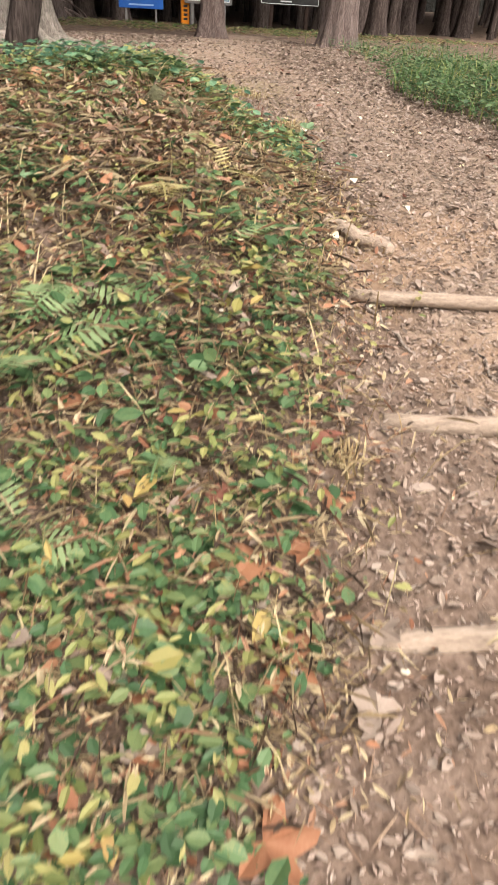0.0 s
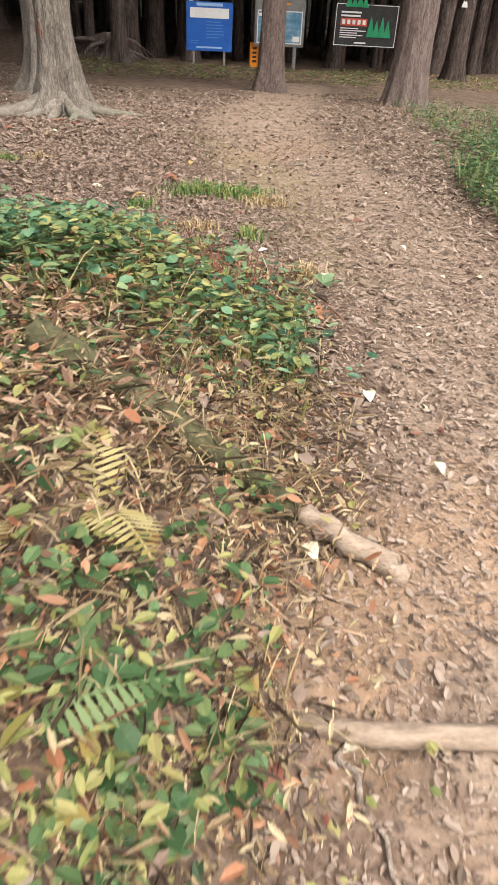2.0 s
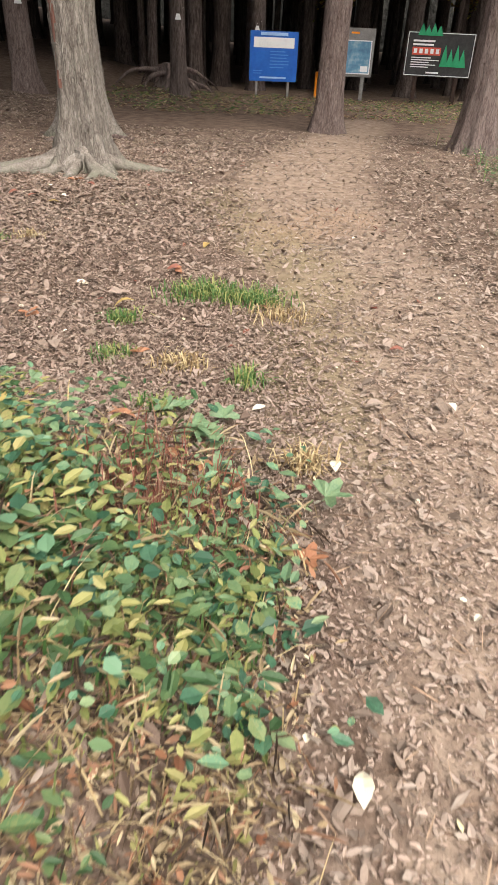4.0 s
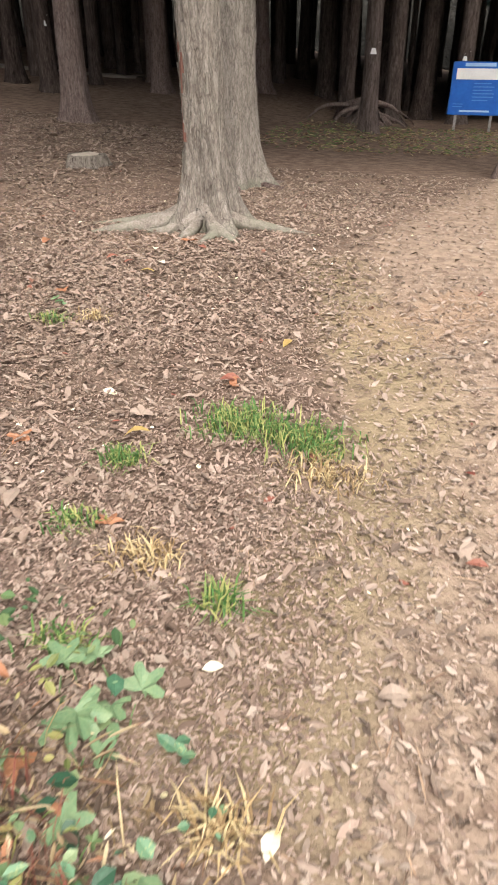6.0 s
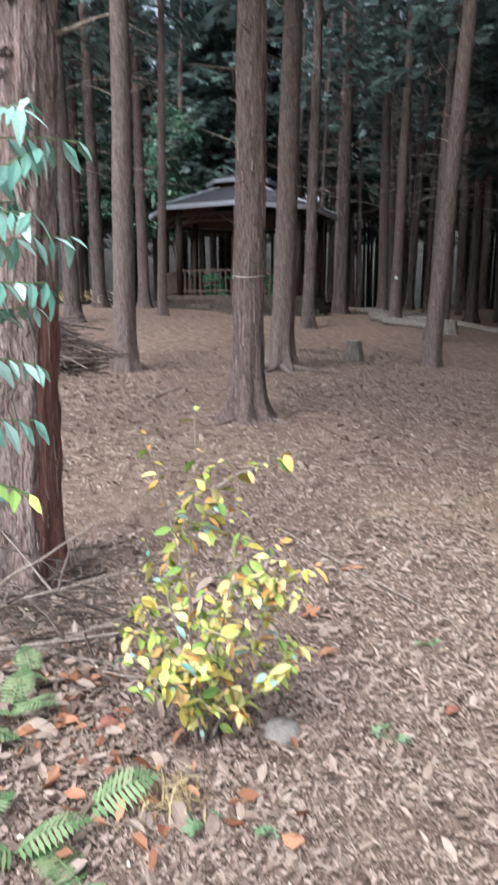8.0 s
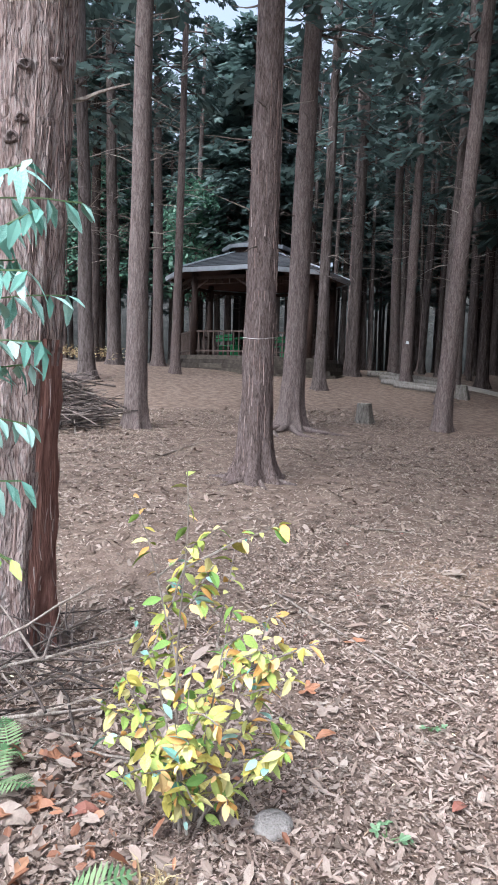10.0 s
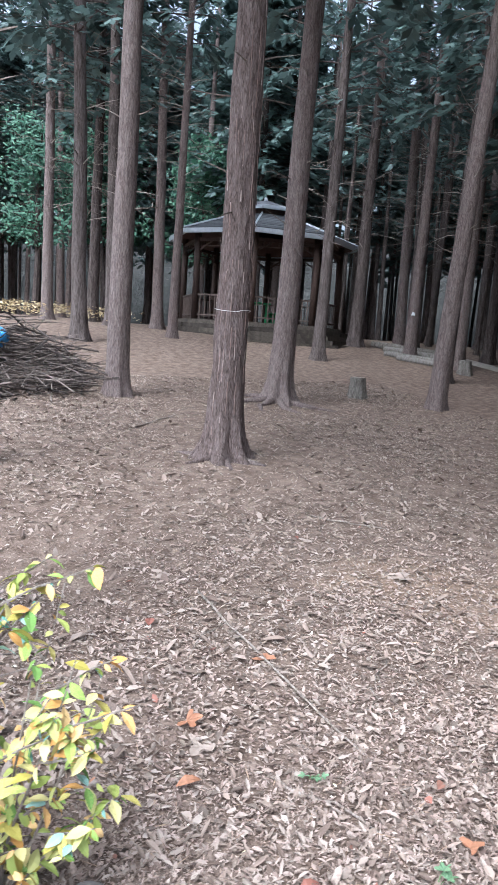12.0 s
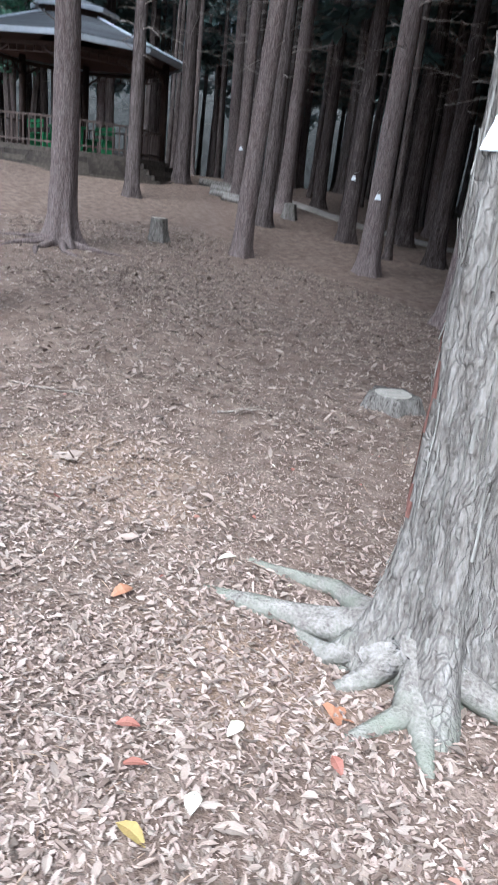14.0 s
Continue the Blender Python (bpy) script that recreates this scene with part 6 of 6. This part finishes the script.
# ---- loose branches, brush pile, bag, rock ----
def stick(label, a, b, r, seed, rise=0.0, forks=2, lift=0.0):
    rng = random.Random(seed)
    t = thing("fallen_branch", label, "branch", place(a[0], a[1]), "fallen branches")
    o = Vector((a[0], a[1], bumpy(a[0], a[1])))
    e = Vector((b[0], b[1], bumpy(b[0], b[1]) + rise)) - o
    n = 7
    pts = [e * (i / n) + Vector((rng.gauss(0, 0.012), rng.gauss(0, 0.012), r + lift + rng.gauss(0, 0.004))) for i in range(n + 1)]
    part("stem", mesh("stem", *tube(pts, [r * (1 - 0.6 * i / n) for i in range(n + 1)], 6), TWIG, True), t)
    for k in range(forks):
        i = 2 + k * 2
        d = e.normalized() + Vector((rng.uniform(-0.8, 0.8), rng.uniform(-0.8, 0.8), rng.uniform(0, 0.25)))
        part("twig", mesh("twig", *tube(wander(rng, pts[i], d, e.length * 0.4, 4, 0.15), [r * 0.5, r * 0.4, r * 0.35, r * 0.3, r * 0.2], 5), TWIG), t)


for i, (a, b, r, rise, fk) in enumerate([((-3.5, 4.75), (-2.3, 5.6), 0.013, 0.0, 2), ((-3.45, 4.5), (-3.1, 5.45), 0.012, 0.28, 2), ((-3.2, 4.5), (-2.85, 5.5), 0.011, 0.12, 2), ((-3.4, 4.6), (-3.1, 5.3), 0.01, 0.5, 1), ((-2.55, 6.35), (-2.1, 6.6), 0.008, 0, 0), ((-4.2, 6.7), (-2.45, 6.75), 0.008, 0, 1),
                                         ((-0.36, 2.28), (-0.3, 2.08), 0.009, 0.0, 0), ((-0.1, 2.1), (0.05, 1.6), 0.006, 0, 1), ((-1.3, 4.3), (-1.9, 4.6), 0.008, 0.05, 2), ((-4.45, 9.4), (-4.35, 9.75), 0.008, 0.02, 2), ((-3.1, 7.3), (-2.7, 6.9), 0.005, 0, 1), ((-2.35, 7.1), (-1.95, 7.5), 0.005, 0, 1), ((-1.0, 2.9), (-1.6, 2.5), 0.008, 0.03, 2),
                                         ((0.2, 6.6), (-0.1, 6.5), 0.006, 0, 1), ((0.15, 6.2), (0.5, 6.35), 0.006, 0, 1), ((-5.5, 8.2), (-5.0, 8.7), 0.01, 0, 2), ((-9.4, 9.2), (-8.7, 8.6), 0.015, 0, 2), ((-9.2, 7.6), (-10.3, 8.6), 0.014, 0, 2)]):
    stick("thin grey fallen branch lying on leaf litter", a, b, r, 600 + i, rise, fk)


def brush_pile(cx, cy, rad, h, n, seed):
    rng = random.Random(seed)
    out = []
    for _ in range(n):
        a, q = rng.uniform(0, 6.283), rad * math.sqrt(rng.random())
        x, y = cx + q * math.cos(a) * 1.2, cy + q * math.sin(a) * 0.8
        top = ground(x, y) + h * (1 - (q / rad) ** 2) * rng.uniform(0.05, 1.0)
        b = rng.uniform(0, 6.283)
        L = rng.uniform(0.5, 1.7) * (1 if rad > 1 else 0.5)
        ln = wander(rng, (x - math.cos(b) * L / 2, y - math.sin(b) * L / 2, top + rng.uniform(-0.1, 0.12)), (math.cos(b), math.sin(b), rng.uniform(-0.2, 0.25)), L, 4, 0.12)
        r = rng.uniform(0.006, 0.02) * (1 if rad > 1 else 0.4)
        out.append(tube(ln, [r, r * 0.9, r * 0.8, r * 0.6, r * 0.4], 5, False))
    return tagged(new("brush_pile", mesh("brush_pile", *join(out), BRUSH)), "heap of bare cut branches piled by the trees", "brush pile", kind="stuff")


brush_pile(-13.4, 6.45, 1.75, 0.95, 820, 70)
brush_pile(-3.45, 5.15, 0.42, 0.22, 70, 71)


def blue_bag(x, y, z):
    bm = bmesh.new()
    bmesh.ops.create_uvsphere(bm, u_segments=28, v_segments=16, radius=0.3)
    for v in bm.verts:
        c = v.co
        a = math.atan2(c.y, c.x)
        up = c.z / 0.3
        k = 1 + 0.10 * math.sin(9 * a + 3 * up) * (0.4 + max(0, up)) + 0.08 * noise.noise(c * 9)
        c.x, c.y = c.x * k * (1.15 - 0.35 * max(0, up)), c.y * k * (1.0 - 0.35 * max(0, up))
        c.z = c.z * (1.1 if up > 0 else 0.6)
    ob = tagged(new("plastic_bag", done(bm, "plastic_bag", BAG, True)), "crumpled blue plastic bag lying on the brush pile", "bag")
    ob.matrix_basis = pose(x, y, z, 8, -20, 30)


blue_bag(-12.75, 6.1, ground(-12.75, 6.1) + 0.7)


def rock(x, y, r, seed):
    bm = bmesh.new()
    bmesh.ops.create_icosphere(bm, subdivisions=3, radius=r)
    for v in bm.verts:
        v.co *= 1 + 0.22 * noise.noise(v.co * 9 + Vector((seed, 0, 0)))
        v.co.z *= 0.55
    ob = tagged(new("rock", done(bm, "rock", ROCK, True)), "flat grey stone half sunk in the leaf litter", "stone")
    ob.matrix_basis = place(x, y, seed * 50, 0.01)


rock(-2.19, 5.66, 0.062, 3)
for i, (a, b, r) in enumerate([((-20.9, 19.4), (-18.9, 21.2), 0.13), ((-19.9, 19.2), (-18.2, 20.6), 0.12), ((-19.0, 18.6), (-17.4, 19.9), 0.10), ((-18.2, 18.5), (-17.0, 19.4), 0.09)]):
    log("terrace_log", "weathered log edging set across the slope", "log", a, b, r, r, BARK_GREY, 800 + i, 0.15, "terrace logs by the pavilion")


def shrub_tree(x, y):
    rng = random.Random(44)
    t = thing("small_tree", "thin dark leaning tree with bare twigs on the bank", "tree", place(x, y))
    ln = wander(rng, (0, 0, -0.05), (0.3, 0.06, 1), 3.4, 9, 0.03)
    part("trunk", mesh("trunk", *tube(ln, [0.075 - 0.006 * i for i in range(10)], 10), BARK_DARK_SHADED, True), t)
    for i in range(14):
        k = rng.randint(4, 8)
        a = rng.uniform(0, 6.283)
        part("twig", mesh("twig", *tube(wander(rng, ln[k], (math.cos(a), math.sin(a), 0.5), rng.uniform(0.3, 0.9), 5, 0.2), [0.012, 0.01, 0.008, 0.006, 0.004, 0.002], 5), BARK_DARK_SHADED), t)


shrub_tree(-1.56, 4.25)


def root_tangle(x, y):
    """Old washed-out roots that arch over a low hump."""
    rng = random.Random(91)
    t = thing("root_tangle", "tangle of exposed old roots on a low hump", "roots", place(x, y))
    for i in range(22):
        a = i * 0.285 + rng.uniform(-0.1, 0.1)
        ln = wander(rng, (0.15 * math.cos(a), 0.15 * math.sin(a), rng.uniform(0.15, 0.5)), (math.cos(a), math.sin(a), rng.uniform(-0.1, 0.35)), rng.uniform(0.7, 1.5), 7, 0.22, 0.75)
        r = rng.uniform(0.025, 0.06)
        part("root", mesh("root", *tube(ln, [r * (1.3 - 0.13 * k) for k in range(8)], 7), BARK, True), t)
    part("stump_core", mesh("stump_core", *trunk(0.22, 0.55, 92, 0.9, 7, (0, 0), 24, 0.04, 0.7), BARK, True), t)


root_tangle(-2.5, 20.2)


def far_path(line, width):
    """Pale trodden path on the slope beyond the trunks, laid just above the ground."""
    vs, fs = [], []
    pts = []
    for (x0, y0), (x1, y1) in zip(line, line[1:]):
        pts += [(x0 + (x1 - x0) * i / 12, y0 + (y1 - y0) * i / 12) for i in range(12)]
    for i, (x, y) in enumerate(pts):
        w = width * (1 + 0.3 * noise.noise((x, y, 3)))
        for j in range(7):
            yy = y + w * (j / 6 - 0.5)
            vs.append((x, yy, bumpy(x, yy) + (0.05 if 0 < j < 6 else -0.03)))
    for i in range(len(pts) - 1):
        for j in range(6):
            fs.append((i * 7 + j, i * 7 + j + 1, i * 7 + j + 8, i * 7 + j + 7))
    tagged(new("path", mesh("path", vs, fs, PALE_PATH, True)), "pale trodden path crossing the slope beyond the trunks", "path", kind="structure")


far_path([(-22.0, 21.3), (-18.8, 21.6), (-15.5, 21.8), (-12.5, 23.2), (-9.5, 24.2)], 0.9)
